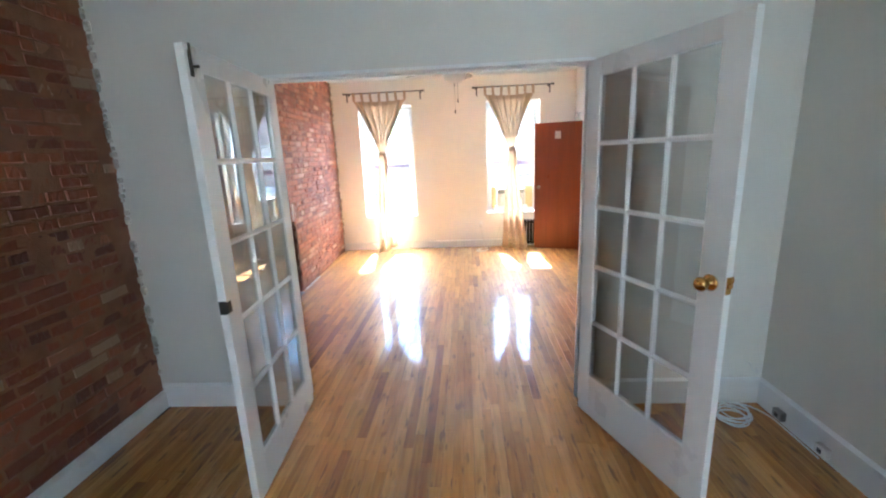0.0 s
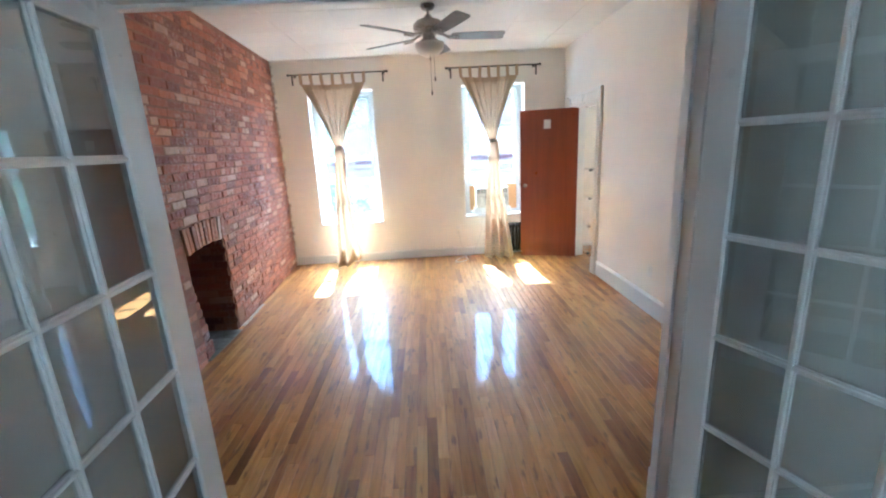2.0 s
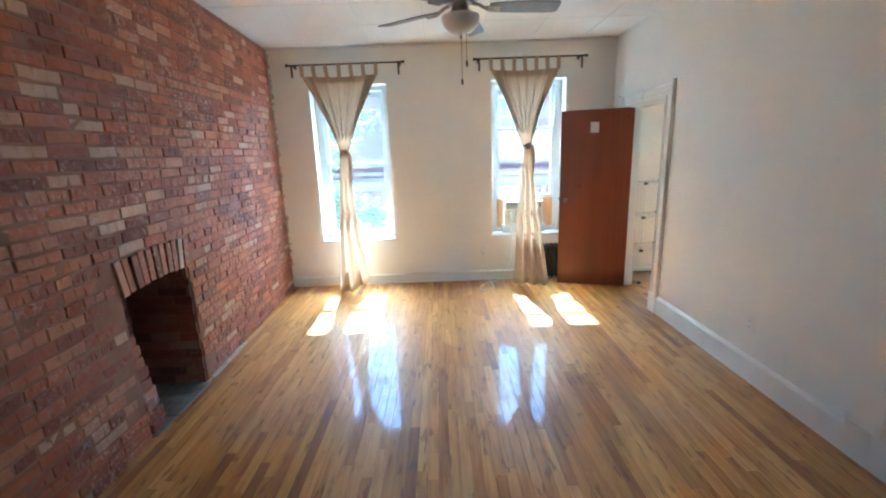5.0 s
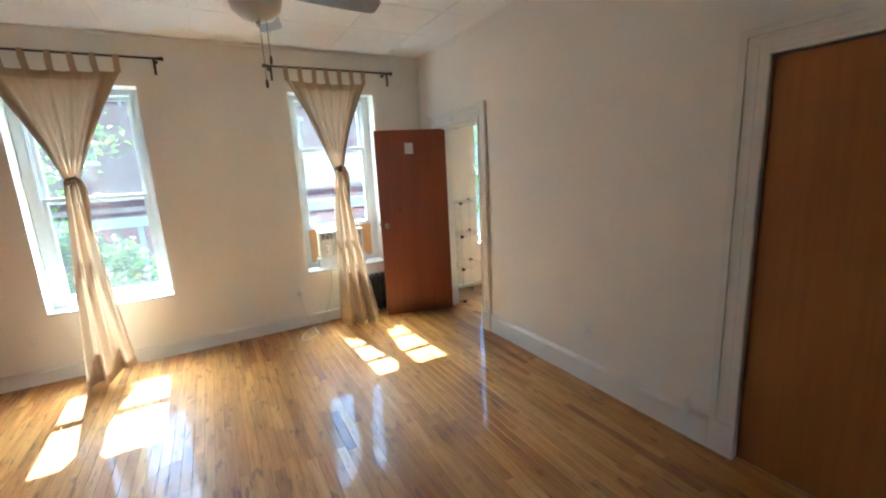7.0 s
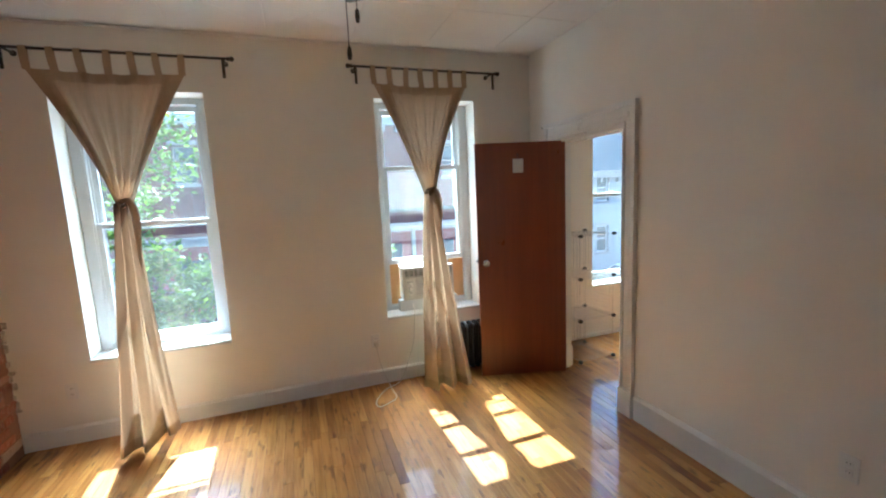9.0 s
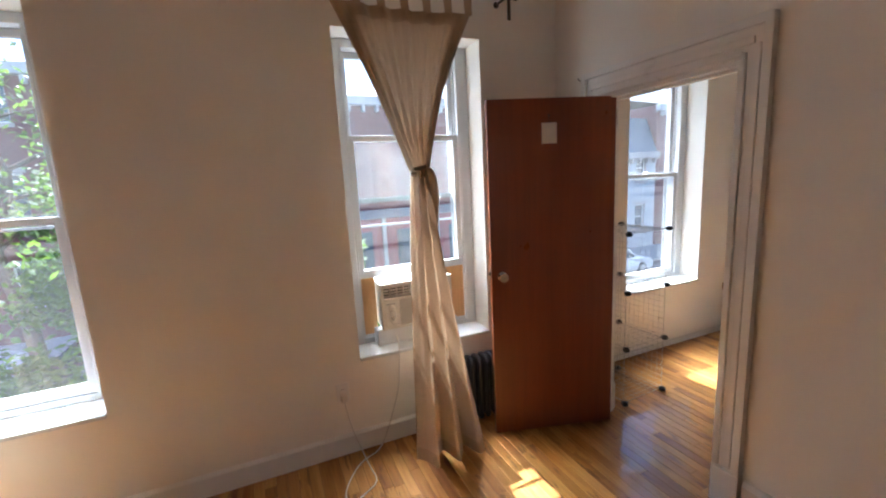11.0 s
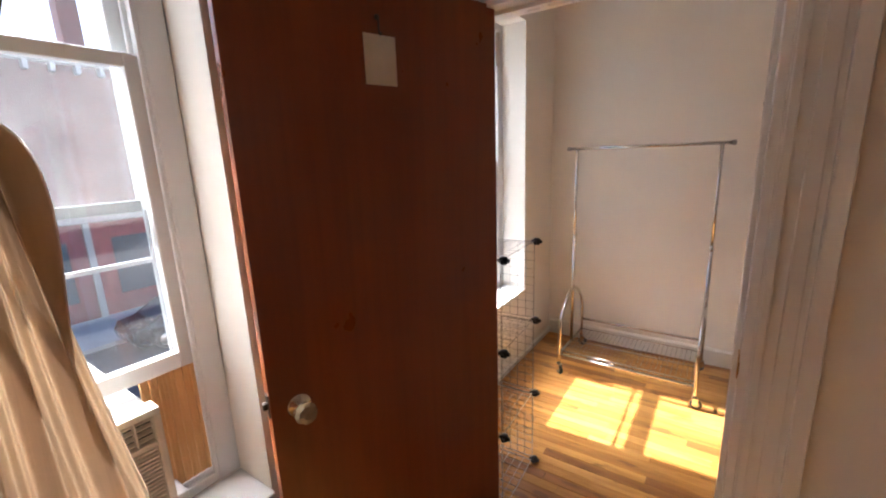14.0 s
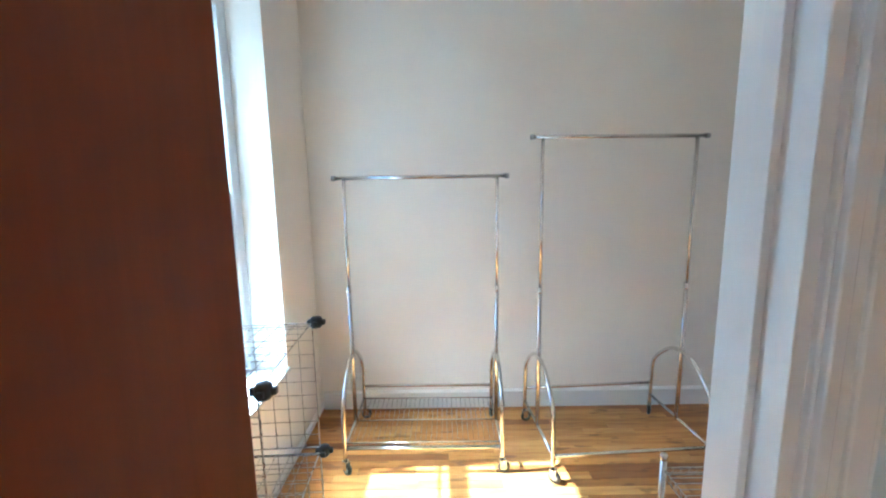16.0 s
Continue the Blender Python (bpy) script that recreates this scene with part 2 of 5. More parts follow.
MAT["roof_pale"] = plain("pale_metal_roof", (0.66, 0.65, 0.62), 0.5, 0, 0.15, 2, 0.2)
MAT["shopfront"] = plain("red_painted_shopfront", (0.20, 0.035, 0.042), 0.5, 0, 0.25, 4, 0.2)
MAT["far_glass"] = Mat("far_window_glass", (0.05, 0.065, 0.08), 0.08, 0.0, Specular_IOR_Level=0.6).m
MAT["bark"] = plain("bark", (0.12, 0.085, 0.06), 0.9, 0, 0.4, 12, 0.8)


def leaf(name, a, b):
    m = Mat(name, a, 0.5)
    col = m.ramp(m.chance(), (0.0, a), (0.6, b), (1.0, tuple(min(1, c * 1.5) for c in b)))
    m.set("Base Color", col)
    t = m.n.new("ShaderNodeBsdfTranslucent")
    m.l.new(m.mix(1.0, col, (1.35, 1.4, 0.65), "MULTIPLY"), t.inputs["Color"])
    mx = m.n.new("ShaderNodeMixShader")
    mx.inputs[0].default_value = 0.5
    m.l.new(m.b.outputs[0], mx.inputs[1]), m.l.new(t.outputs[0], mx.inputs[2])
    m.l.new(mx.outputs[0], m.n["Material Output"].inputs["Surface"])
    return m.m


MAT["leaf"] = leaf("street_tree_leaf", (0.05, 0.09, 0.02), (0.10, 0.16, 0.03))
for key, c in (("car_grey", (0.12, 0.13, 0.14)), ("car_white", (0.65, 0.65, 0.64)), ("car_black", (0.02, 0.02, 0.022)), ("car_blue", (0.03, 0.06, 0.13))):
    MAT[key] = plain(key + "_paint", c, 0.25, 0.1, 0.08, 3, 0.0, Coat_Weight=0.6)
MAT["tyre"] = plain("tyre_rubber", (0.02, 0.02, 0.02), 0.8)

# ---- building helpers ----
def box(bm, x0, y0, z0, x1, y1, z1, m=None):
    vs = [bm.verts.new(Vector(p) if m is None else m @ Vector(p)) for p in
          ((x0, y0, z0), (x1, y0, z0), (x1, y1, z0), (x0, y1, z0), (x0, y0, z1), (x1, y0, z1), (x1, y1, z1), (x0, y1, z1))]
    for f in ((0, 3, 2, 1), (4, 5, 6, 7), (0, 1, 5, 4), (1, 2, 6, 5), (2, 3, 7, 6), (3, 0, 4, 7)):
        bm.faces.new([vs[i] for i in f])
    return vs


def rbox(bm, x0, y0, z0, x1, y1, z1, r=0.003, m=None, segs=2):
    """A box with rounded edges."""
    b2 = bmesh.new()
    box(b2, x0, y0, z0, x1, y1, z1)
    bmesh.ops.bevel(b2, geom=b2.edges[:], offset=r, segments=segs, affect="EDGES", profile=0.5)
    if m is not None:
        b2.transform(m)
    merge(bm, b2)


def merge(bm, other):
    me = bpy.data.meshes.new("tmp")
    other.to_mesh(me)
    other.free()
    bm.from_mesh(me)
    bpy.data.meshes.remove(me)


def tube(bm, pts, r, segs=10, closed=False, caps=True):
    """A round bar swept along points. r: one radius, or one for each point."""
    pts = [Vector(p) for p in pts]
    n = len(pts)
    rr = [r] * n if not hasattr(r, "__len__") else r
    side = None
    rings = []
    for i, p in enumerate(pts):
        a = pts[i - 1] if i or closed else p
        b = pts[(i + 1) % n] if i < n - 1 or closed else p
        t = (b - a).normalized()
        if side is None:
            side = t.orthogonal().normalized()
        side = (side - t * side.dot(t)).normalized()
        up = t.cross(side)
        rings.append([bm.verts.new(p + (side * math.cos(k * math.tau / segs) + up * math.sin(k * math.tau / segs)) * rr[i]) for k in range(segs)])
    for i in range(n if closed else n - 1):
        a, b = rings[i], rings[(i + 1) % n]
        for k in range(segs):
            f = bm.faces.new((a[k], a[(k + 1) % segs], b[(k + 1) % segs], b[k]))
            f.smooth = True
    if caps and not closed:
        bm.faces.new(rings[0][::-1]), bm.faces.new(rings[-1])


def lathe(bm, profile, segs=24, m=None):
    """A turned shape about z from (radius, height) pairs."""
    rings = []
    for r, z in profile:
        rings.append([bm.verts.new((r * math.cos(k * math.tau / segs), r * math.sin(k * math.tau / segs), z)) for k in range(segs)] if r > 1e-6 else [bm.verts.new((0, 0, z))])
    made = [v for ring in rings for v in ring]
    for a, b in zip(rings, rings[1:]):
        for k in range(segs):
            j = (k + 1) % segs
            if len(a) == 1 and len(b) > 1:
                f = bm.faces.new((a[0], b[j], b[k]))
            elif len(b) == 1 and len(a) > 1:
                f = bm.faces.new((a[k], a[j], b[0]))
            elif len(a) > 1:
                f = bm.faces.new((a[k], a[j], b[j], b[k]))
            else:
                continue
            f.smooth = True
    if m is not None:
        for v in made:
            v.co = m @ v.co


def smooth_line(pts, n=8):
    """Points of a smooth curve through pts."""
    pts = [Vector(p) for p in pts]
    out = []
    for i in range(len(pts) - 1):
        p0, p1, p2, p3 = pts[max(i - 1, 0)], pts[i], pts[i + 1], pts[min(i + 2, len(pts) - 1)]
        for k in range(n):
            t = k / n
            out.append(0.5 * (2 * p1 + (p2 - p0) * t + (2 * p0 - 5 * p1 + 4 * p2 - p3) * t * t + (3 * p1 - p0 - 3 * p2 + p3) * t ** 3))
    return out + [pts[-1]]


def finish(bm, name):
    bmesh.ops.recalc_face_normals(bm, faces=bm.faces[:])
    me = bpy.data.meshes.new(name)
    bm.to_mesh(me)
    bm.free()
    return me


def part(name, bm, material, parent=None, label="", m=None):
    ob = new(name, finish(bm, name))
    ob.data.materials.append(MAT[material])
    if parent is not None:
        ob.parent = parent
    if m is not None:
        ob.matrix_basis = m
    if label:
        tagged(ob, label)
    return ob


def thing(name, label, category, m=None, group="", kind=""):
    ob = new(name)
    if m is not None:
        ob.matrix_basis = m
    return tagged(ob, label, category, group, kind)


def struct(name, bm, material, label="", category=""):
    return tagged(part(name, bm, material), label, category or name.split("_")[0], kind="structure")


def holed_wall(bm, axis, p0, p1, u0, u1, z0, z1, holes=()):
    """A wall from p0 to p1 along its thickness (axis 'x' or 'y'), with openings (ua, ub, za, zb) right through."""
    us = sorted({u0, u1, *(h[0] for h in holes), *(h[1] for h in holes)})
    zs = sorted({z0, z1, *(h[2] for h in holes), *(h[3] for h in holes)})

    def solid(i, k):
        if not (0 <= i < len(us) - 1 and 0 <= k < len(zs) - 1):
            return False
        u, z = (us[i] + us[i + 1]) / 2, (zs[k] + zs[k + 1]) / 2
        return not any(h[0] < u < h[1] and h[2] < z < h[3] for h in holes)

    def at(p, u, z):
        return (p, u, z) if axis == "x" else (u, p, z)

    def quad(*c):
        bm.faces.new([bm.verts.new(q) for q in c])

    for i in range(len(us) - 1):
        for k in range(len(zs) - 1):
            if not solid(i, k):
                continue
            a, b, c, d = us[i], us[i + 1], zs[k], zs[k + 1]
            for p in (p0, p1):
                quad(at(p, a, c), at(p, b, c), at(p, b, d), at(p, a, d))
            for (di, dk), (ua, za, ub, zb) in (((-1, 0), (a, c, a, d)), ((1, 0), (b, c, b, d)), ((0, -1), (a, c, b, c)), ((0, 1), (a, d, b, d))):
                if not solid(i + di, k + dk):
                    quad(at(p0, ua, za), at(p1, ua, za), at(p1, ub, zb), at(p0, ub, zb))
    bmesh.ops.remove_doubles(bm, verts=bm.verts[:], dist=1e-5)


# ---- plan ----
XW, XE, YN, CEIL = -2.0, 2.01, 7.12, 2.84          # living room
YP0, YP1, HEAD = 2.42, 2.54, 2.07                  # partition with the french doors
FX0, FX1 = -0.925, 0.895                           # its opening
BX0, BX1, BYN, BYS = 2.14, 4.29, 7.25, 3.9         # bedroom
YS = -2.2                                          # back of the front room
D0, D1 = 5.93, 6.72                               # bedroom doorway
C0, C1 = 2.86, 3.625                               # closet doorway
W1, W2, W3 = (-1.56, -0.665, 0.57, 2.42), (0.56, 1.44, 0.57, 2.42), (2.83, 3.725, 0.56, 2.48)


def brick_x(y):
    """The face of the exposed brick, which is not quite straight."""
    return -1.855 - 0.05 * max(0.0, y - 4.2)


# ---- setting ----
bm = bmesh.new()
holed_wall(bm, "y", YN, YN + 0.34, -2.35, 2.07, -0.2, 3.0, (W1, W2))
struct("wall_north", bm, "wall", "white painted plaster wall with two deep window openings")
bm = bmesh.new()
holed_wall(bm, "y", BYN, BYN + 0.34, 2.075, 4.5, -0.2, 3.0, (W3,))
struct("wall_north_bedroom", bm, "wall", "white painted plaster wall with one deep window opening")
bm = bmesh.new()
holed_wall(bm, "x", XE, BX0, YP1, YN, -0.2, 3.0, ((D0, D1, -0.2, 2.03), (C0 - 0.006, C1 + 0.006, -0.2, 2.036)))
struct("wall_east", bm, "wall", "cream white painted plaster wall with two doorways")
bm = bmesh.new()
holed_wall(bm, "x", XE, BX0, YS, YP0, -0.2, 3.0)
struct("wall_east_front_room", bm, "wall_dimmed", "pale painted plaster wall, front room dimness put into its colour")
bm = bmesh.new()
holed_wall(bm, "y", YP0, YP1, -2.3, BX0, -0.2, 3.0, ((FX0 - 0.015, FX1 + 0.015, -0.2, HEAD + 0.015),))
struct("wall_partition", bm, "wall_dimmed", "pale painted wall with a wide french door opening, dimness in its colour")
bm = bmesh.new()
# W4, W5: unseen openings added so that sky light fills the front room
W4, W5 = (-0.37, 0.37, 0.6, 2.5), (0.75, 1.5, 0.6, 2.5)
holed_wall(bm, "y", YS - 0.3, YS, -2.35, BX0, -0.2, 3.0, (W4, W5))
struct("wall_south", bm, "wall_dimmed", "pale painted plaster wall with two added window openings, dimness in its colour")
bm = bmesh.new()
box(bm, BX1, BYS - 0.12, -0.2, BX1 + 0.14, BYN, 3.0)
struct("wall_east_bedroom", bm, "wall", "cream white painted plaster wall")
bm = bmesh.new()
box(bm, BX0, BYS - 0.12, -0.2, BX1, BYS, 3.0)
struct("wall_south_bedroom", bm, "wall", "cream white painted plaster wall")

bm = bmesh.new()
box(bm, BX0 + 0.01, 2.5, -0.2, BX0 + 0.14, BYS - 0.12, 3.0)
struct("wall_closet", bm, "wall", "plain wall behind the closet door")

# ceilings
bm = bmesh.new()
box(bm, -2.3, YP1, CEIL, XE, YN, CEIL + 0.15)
step = 0.595
nx, ny = 7, 8
for i in range(nx):
    for j in range(ny):
        x0, x1 = max(-1.98 + i * step, -1.98), min(-1.98 + (i + 1) * step, XE - 0.01)
        y1 = YN - 0.16 - j * step
        y0 = max(y1 - step, YP1 + 0.01)
        if x1 - x0 < 0.1 or y1 - y0 < 0.1:
            continue
        b2 = bmesh.new()
        box(b2, x0 + 0.004, y0 + 0.004, CEIL - 0.004, x1 - 0.004, y1 - 0.004, CEIL + 0.01)
        bmesh.ops.bevel(b2, geom=[e for e in b2.edges if all(v.co.z < CEIL for v in e.verts)], offset=0.003, segments=1, affect="EDGES")
        merge(bm, b2)
        cx, cy, h = (x0 + x1) / 2, (y0 + y1) / 2, (x1 - x0) * 0.42
        for s in (45, 135):
            box(bm, -h, -0.005, -0.0018, h, 0.005, 0.0, pose(cx, cy, CEIL - 0.003, 0, 0, s))
ceiling = struct("ceiling", bm, "ceiling", "white gloss painted panelled ceiling with faint seams")
bm = bmesh.new()
box(bm, -2.3, YS, CEIL, XE, YP0, CEIL + 0.15)
struct("ceiling_front_room", bm, "ceiling", "white painted ceiling")
bm = bmesh.new()
box(bm, BX0, BYS, CEIL + 0.05, BX1, BYN, CEIL + 0.2)
struct("ceiling_bedroom", bm, "ceiling", "white painted ceiling")

# cove between ceiling and north wall, with a thin bead
bm = bmesh.new()
n = 8
ring = []
for k in range(n + 1):
    a = k / n * math.pi / 2
    ring.append((YN - 0.06 * (1 - math.sin(a)), CEIL - 0.018 * (1 - math.cos(a))))
for (ya, za), (yb, zb) in zip(ring, ring[1:]):
    vs = [bm.verts.new(p) for p in ((-1.99, ya, za), (XE, ya, za), (XE, yb, zb), (-1.99, yb, zb))]
    bm.faces.new(vs).smooth = True
bmesh.ops.remove_doubles(bm, verts=bm.verts[:], dist=1e-5)
tube(bm, [(-1.99 + 0.2 * i, YN - 0.006, CEIL - 0.018 + 0.003 * math.sin(i * 2.1)) for i in range(21)], 0.009, 6)
struct("trim_cove", bm, "ceiling", "white painted cove where ceiling meets wall", "trim")


def baseboard(name, a, b, face, h=0.15, thick=0.018, cap=0.02, mat="trim"):
    """A board with a moulded cap along the floor from a to b. face: the way it looks."""
    a, b, f = Vector((*a, 0)), Vector((*b, 0)), Vector((*face, 0)).normalized()
    prof = [(0, 0), (thick, 0), (thick, h - cap), (thick + 0.006, h - cap + 0.002), (thick + 0.006, h - cap * 0.55), (thick * 0.7, h - 0.004), (thick * 0.4, h), (0, h)]
    bm = bmesh.new()
    ends = []
    for p in (a, b):
        ends.append([bm.verts.new(p + f * d + Vector((0, 0, z))) for d, z in prof])
    for k in range(len(prof)):
        j = (k + 1) % len(prof)
        bm.faces.new((ends[0][k], ends[0][j], ends[1][j], ends[1][k]))
    bm.faces.new(ends[0]), bm.faces.new(ends[1][::-1])
    return struct(name, bm, mat, "white painted wooden baseboard", "baseboard")


baseboard("baseboard", (-1.985, YN), (XE, YN), (0, -1), 0.125)
baseboard("baseboard", (XE, C1 + 0.135), (XE, D0 - 0.135), (-1, 0), 0.175, 0.022, 0.035)
baseboard("baseboard", (XE, D1 + 0.14), (XE, YN - 0.02), (-1, 0), 0.175, 0.022, 0.035)
baseboard("baseboard", (XE, YP1), (XE, C0 - 0.135), (-1, 0), 0.175, 0.022, 0.035)
baseboard("baseboard", (XE, YS), (XE, YP0), (-1, 0), 0.17)
baseboard("baseboard", (-1.90, YP0), (FX0 - 0.03, YP0), (0, -1), 0.17)
baseboard("baseboard", (FX1 + 0.03, YP0), (XE - 0.02, YP0), (0, -1), 0.17)
baseboard("baseboard", (-1.915, YS), (-1.915, YP0 - 0.02), (1, 0), 0.12, 0.03)
baseboard("baseboard", (BX1, BYS), (BX1, BYN - 0.02), (-1, 0), 0.13)
baseboard("baseboard", (BX0, BYN), (BX1, BYN), (0, -1), 0.05, 0.012, 0.012)
baseboard("baseboard", (BX0, BYS), (BX1 - 0.02, BYS), (0, 1), 0.13)


def casing(name, axis, at, side, u0, u1, top, w=0.13, w_top=0.14, label="white painted moulded door casing", mat="trim", relief=1.0):
    """Moulded casing round a doorway on one wall face. side: the sign of the way it looks."""
    bm = bmesh.new()

    def slab(ua, za, ub, zb, d0, d1):
        p0, p1 = at + side * d0, at + side * d1
        if axis == "x":
            rbox(bm, min(p0, p1), ua, za, max(p0, p1), ub, zb, 0.003)
        else:
            rbox(bm, ua, min(p0, p1), za, ub, max(p0, p1), zb, 0.003)

    for s, u in ((-1, u0), (1, u1)):
        a, b = sorted((u, u + s * w))
        slab(a, 0, b, top + w_top, 0, 0.016)                                     # flat board
        a, b = sorted((u + s * (w - 0.03), u + s * (w + 0.004)))
        slab(a, 0, b, top + w_top + 0.004, 0.002, 0.016 + relief * 0.02)                         # outer back band
        a, b = sorted((u + s * 0.004, u + s * 0.022))
        slab(a, 0.0, b, top + 0.018, 0.002, 0.016 + relief * 0.012)                               # inner bead
        a, b = sorted((u + s * 0.045, u + s * 0.075))
        slab(a, 0.2, b, top + 0.045, 0.002, 0.016 + relief * 0.008)                               # middle reed
        a, b = sorted((u - s * 0.001, u + s * (w + 0.006)))
        slab(a, 0, b, 0.19, 0.002, 0.016 + relief * 0.023)                                        # plinth
    slab(u0 - 0.001, top, u1 + 0.001, top + w_top, 0, 0.0155)
    slab(u0 - w, top + w_top - 0.03, u1 + w, top + w_top + 0.005, 0.002, 0.016 + relief * 0.0205)
    slab(u0 - 0.01, top + 0.004, u1 + 0.01, top + 0.022, 0.002, 0.016 + relief * 0.0125)
    slab(u0 - 0.05, top + 0.045, u1 + 0.05, top + 0.075, 0.002, 0.016 + relief * 0.0085)
    return struct(name, bm, mat, label, "trim")


def jamb(name, axis, p0, p1, u0, u1, top, stop_at, t=0.02, mat="trim"):
    """Lining of a doorway with a door stop."""
    bm = bmesh.new()

    def slab(pa, ua, za, pb, ub, zb):
        if axis == "x":
            rbox(bm, pa, ua, za, pb, ub, zb, 0.002)
        else:
            rbox(bm, ua, pa, za, ub, pb, zb, 0.002)

    slab(p0 - 0.004, u0 - 0.002, 0, p1 + 0.004, u0 + t, top)
    slab(p0 - 0.004, u1 - t, 0, p1 + 0.004, u1 + 0.002, top)
    slab(p0 - 0.0045, u0 + t, top - t, p1 + 0.0045, u1 - t, top + 0.002)
    slab(stop_at, u0 + t - 0.001, 0, stop_at + 0.035, u0 + t + 0.012, top - t)
    slab(stop_at, u1 - t - 0.012, 0, stop_at + 0.035, u1 - t + 0.001, top - t)
    slab(stop_at + 0.0005, u0 + t, top - t - 0.012, stop_at + 0.0345, u1 - t, top - t + 0.001)
    return struct(name, bm, mat, "white painted door lining with a stop", "trim")


casing("trim_bedroom_door", "x", XE, -1, D0, D1, 2.03, 0.118, 0.14)
casing("trim_bedroom_door_inside", "x", BX0, 1, D0, D1, 2.03, 0.11, 0.11)
jamb("trim_bedroom_jamb", "x", XE, BX0, D0, D1, 2.03, XE + 0.045)
casing("trim_closet_door", "x", XE, -1, C0, C1, 2.03, 0.125, 0.12, relief=0.3)
casing("trim_french_doors_inside", "y", YP1, 1, FX0 - 0.005, FX1 + 0.005, HEAD, 0.11, 0.11, relief=0.5)
jamb("trim_french_jamb", "y", YP0, YP1, FX0 - 0.018, FX1 + 0.018, HEAD + 0.018, YP0 + 0.06, 0.018)


def window(name, label, w, y_face, y_glass, raised=0.0, low=0.0, mid=None):
    """A double-hung window in its deep opening. raised: how far the lower sash is pushed up."""
    x0, x1, z0, z1 = w
    top = thing(name, label, "window", kind="structure")
    b, e = 0.05, y_glass + 0.11
    bm = bmesh.new()
    rbox(bm, x0 + 0.002, y_glass - 0.035, z0 + 0.02, x0 + b + 0.02, e, z1 - 0.002, 0.004)
    rbox(bm, x1 - b - 0.02, y_glass - 0.035, z0 + 0.02, x1 - 0.002, e, z1 - 0.002, 0.004)
    rbox(bm, x0 + b, y_glass - 0.034, z1 - b, x1 - b, e - 0.001, z1 - 0.002, 0.004)
    rbox(bm, x0 + b, y_glass - 0.03, z0 + 0.02, x1 - b, e - 0.001, z0 + 0.055, 0.004)
    for x in (x0 + b + 0.02, x1 - b - 0.032):                                   # parting beads
        rbox(bm, x, y_glass + 0.022, z0 + 0.055, x + 0.012, y_glass + 0.034, z1 - b, 0.002)
        rbox(bm, x, y_glass - 0.033, z0 + 0.055, x + 0.012, y_glass - 0.021, z1 - b, 0.002)
    part("window_frame", bm, "sash", top)
    bm = bmesh.new()
    rbox(bm, x0 - 0.0, y_face - 0.022, z0 - 0.004, x1 + 0.0, y_glass - 0.03, z0 + 0.018, 0.005)
    part("window_sill", bm, "sash", top)
    mid = mid or (z0 + z1) / 2 + 0.03
    xa, xb = x0 + b + 0.022, x1 - b - 0.022
    h = mid - (z0 + 0.055)

    def sash(sname, za, zb, y, bottom):
        bm = bmesh.new()
        st = 0.042
        rbox(bm, xa, y - 0.018, za, xa + st, y + 0.018, zb, 0.004)
        rbox(bm, xb - st, y - 0.018, za, xb, y + 0.018, zb, 0.004)
        rbox(bm, xa + st - 0.002, y - 0.017, za, xb - st + 0.002, y + 0.017, za + bottom, 0.004)
        rbox(bm, xa + st - 0.002, y - 0.0172, zb - 0.036, xb - st + 0.002, y + 0.0172, zb, 0.004)
        s = part(sname, bm, "sash", top)
        bm = bmesh.new()
        box(bm, xa + st - 0.005, y - 0.002, za + bottom - 0.004, xb - st + 0.005, y + 0.002, zb - 0.032)
        p = part("pane", bm, "glass", s)
        p.visible_shadow = False
        return s

    sash("upper_sash", mid - 0.02, z1 - b, y_glass + 0.06, 0.026)
    # added dark strip: the rail's shaded room side, put into colour
    bm = bmesh.new()
    box(bm, xa + 0.043, y_glass + 0.040, mid - 0.021, xb - 0.043, y_glass + 0.0428, mid + 0.0075)
    box(bm, xa + 0.043, y_glass + 0.0428, mid + 0.0062, xb - 0.043, y_glass + 0.0575, mid + 0.0088)
    part("weather_strip", bm, "rail_shade", top, "dark grey strip that paints shade on the sash rail")
    low_sash = sash("lower_sash", z0 + 0.056 + raised, z0 + 0.056 + raised + h, y_glass, 0.05)
    bm = bmesh.new()
    lathe(bm, [(0, 0), (0.022, 0), (0.022, 0.008), (0.012, 0.014), (0, 0.016)], 14, pose((xa + xb) / 2, y_glass, z0 + 0.056 + raised + h))
    rbox(bm, -0.004, -0.004, 0, 0.038, 0.006, 0.009, 0.002, pose((xa + xb) / 2, y_glass, z0 + 0.066 + raised + h, 0, 0, 20))
    part("sash_lock", bm, "white_plastic", low_sash)
    # outer storm frame
    bm = bmesh.new()
    y = y_glass + 0.098
    rbox(bm, xa + 0.0, y - 0.008, z0 + 0.056, xa + 0.022, y + 0.008, z1 - b, 0.002)
    rbox(bm, xb - 0.022, y - 0.008, z0 + 0.056, xb, y + 0.008, z1 - b, 0.002)
    rbox(bm, xa + 0.022, y - 0.007, mid - 0.06 + low, xb - 0.022, y + 0.007, mid - 0.046 + low, 0.002)
    part("storm_frame", bm, "storm", top, "weathered grey aluminium frame")
    return top


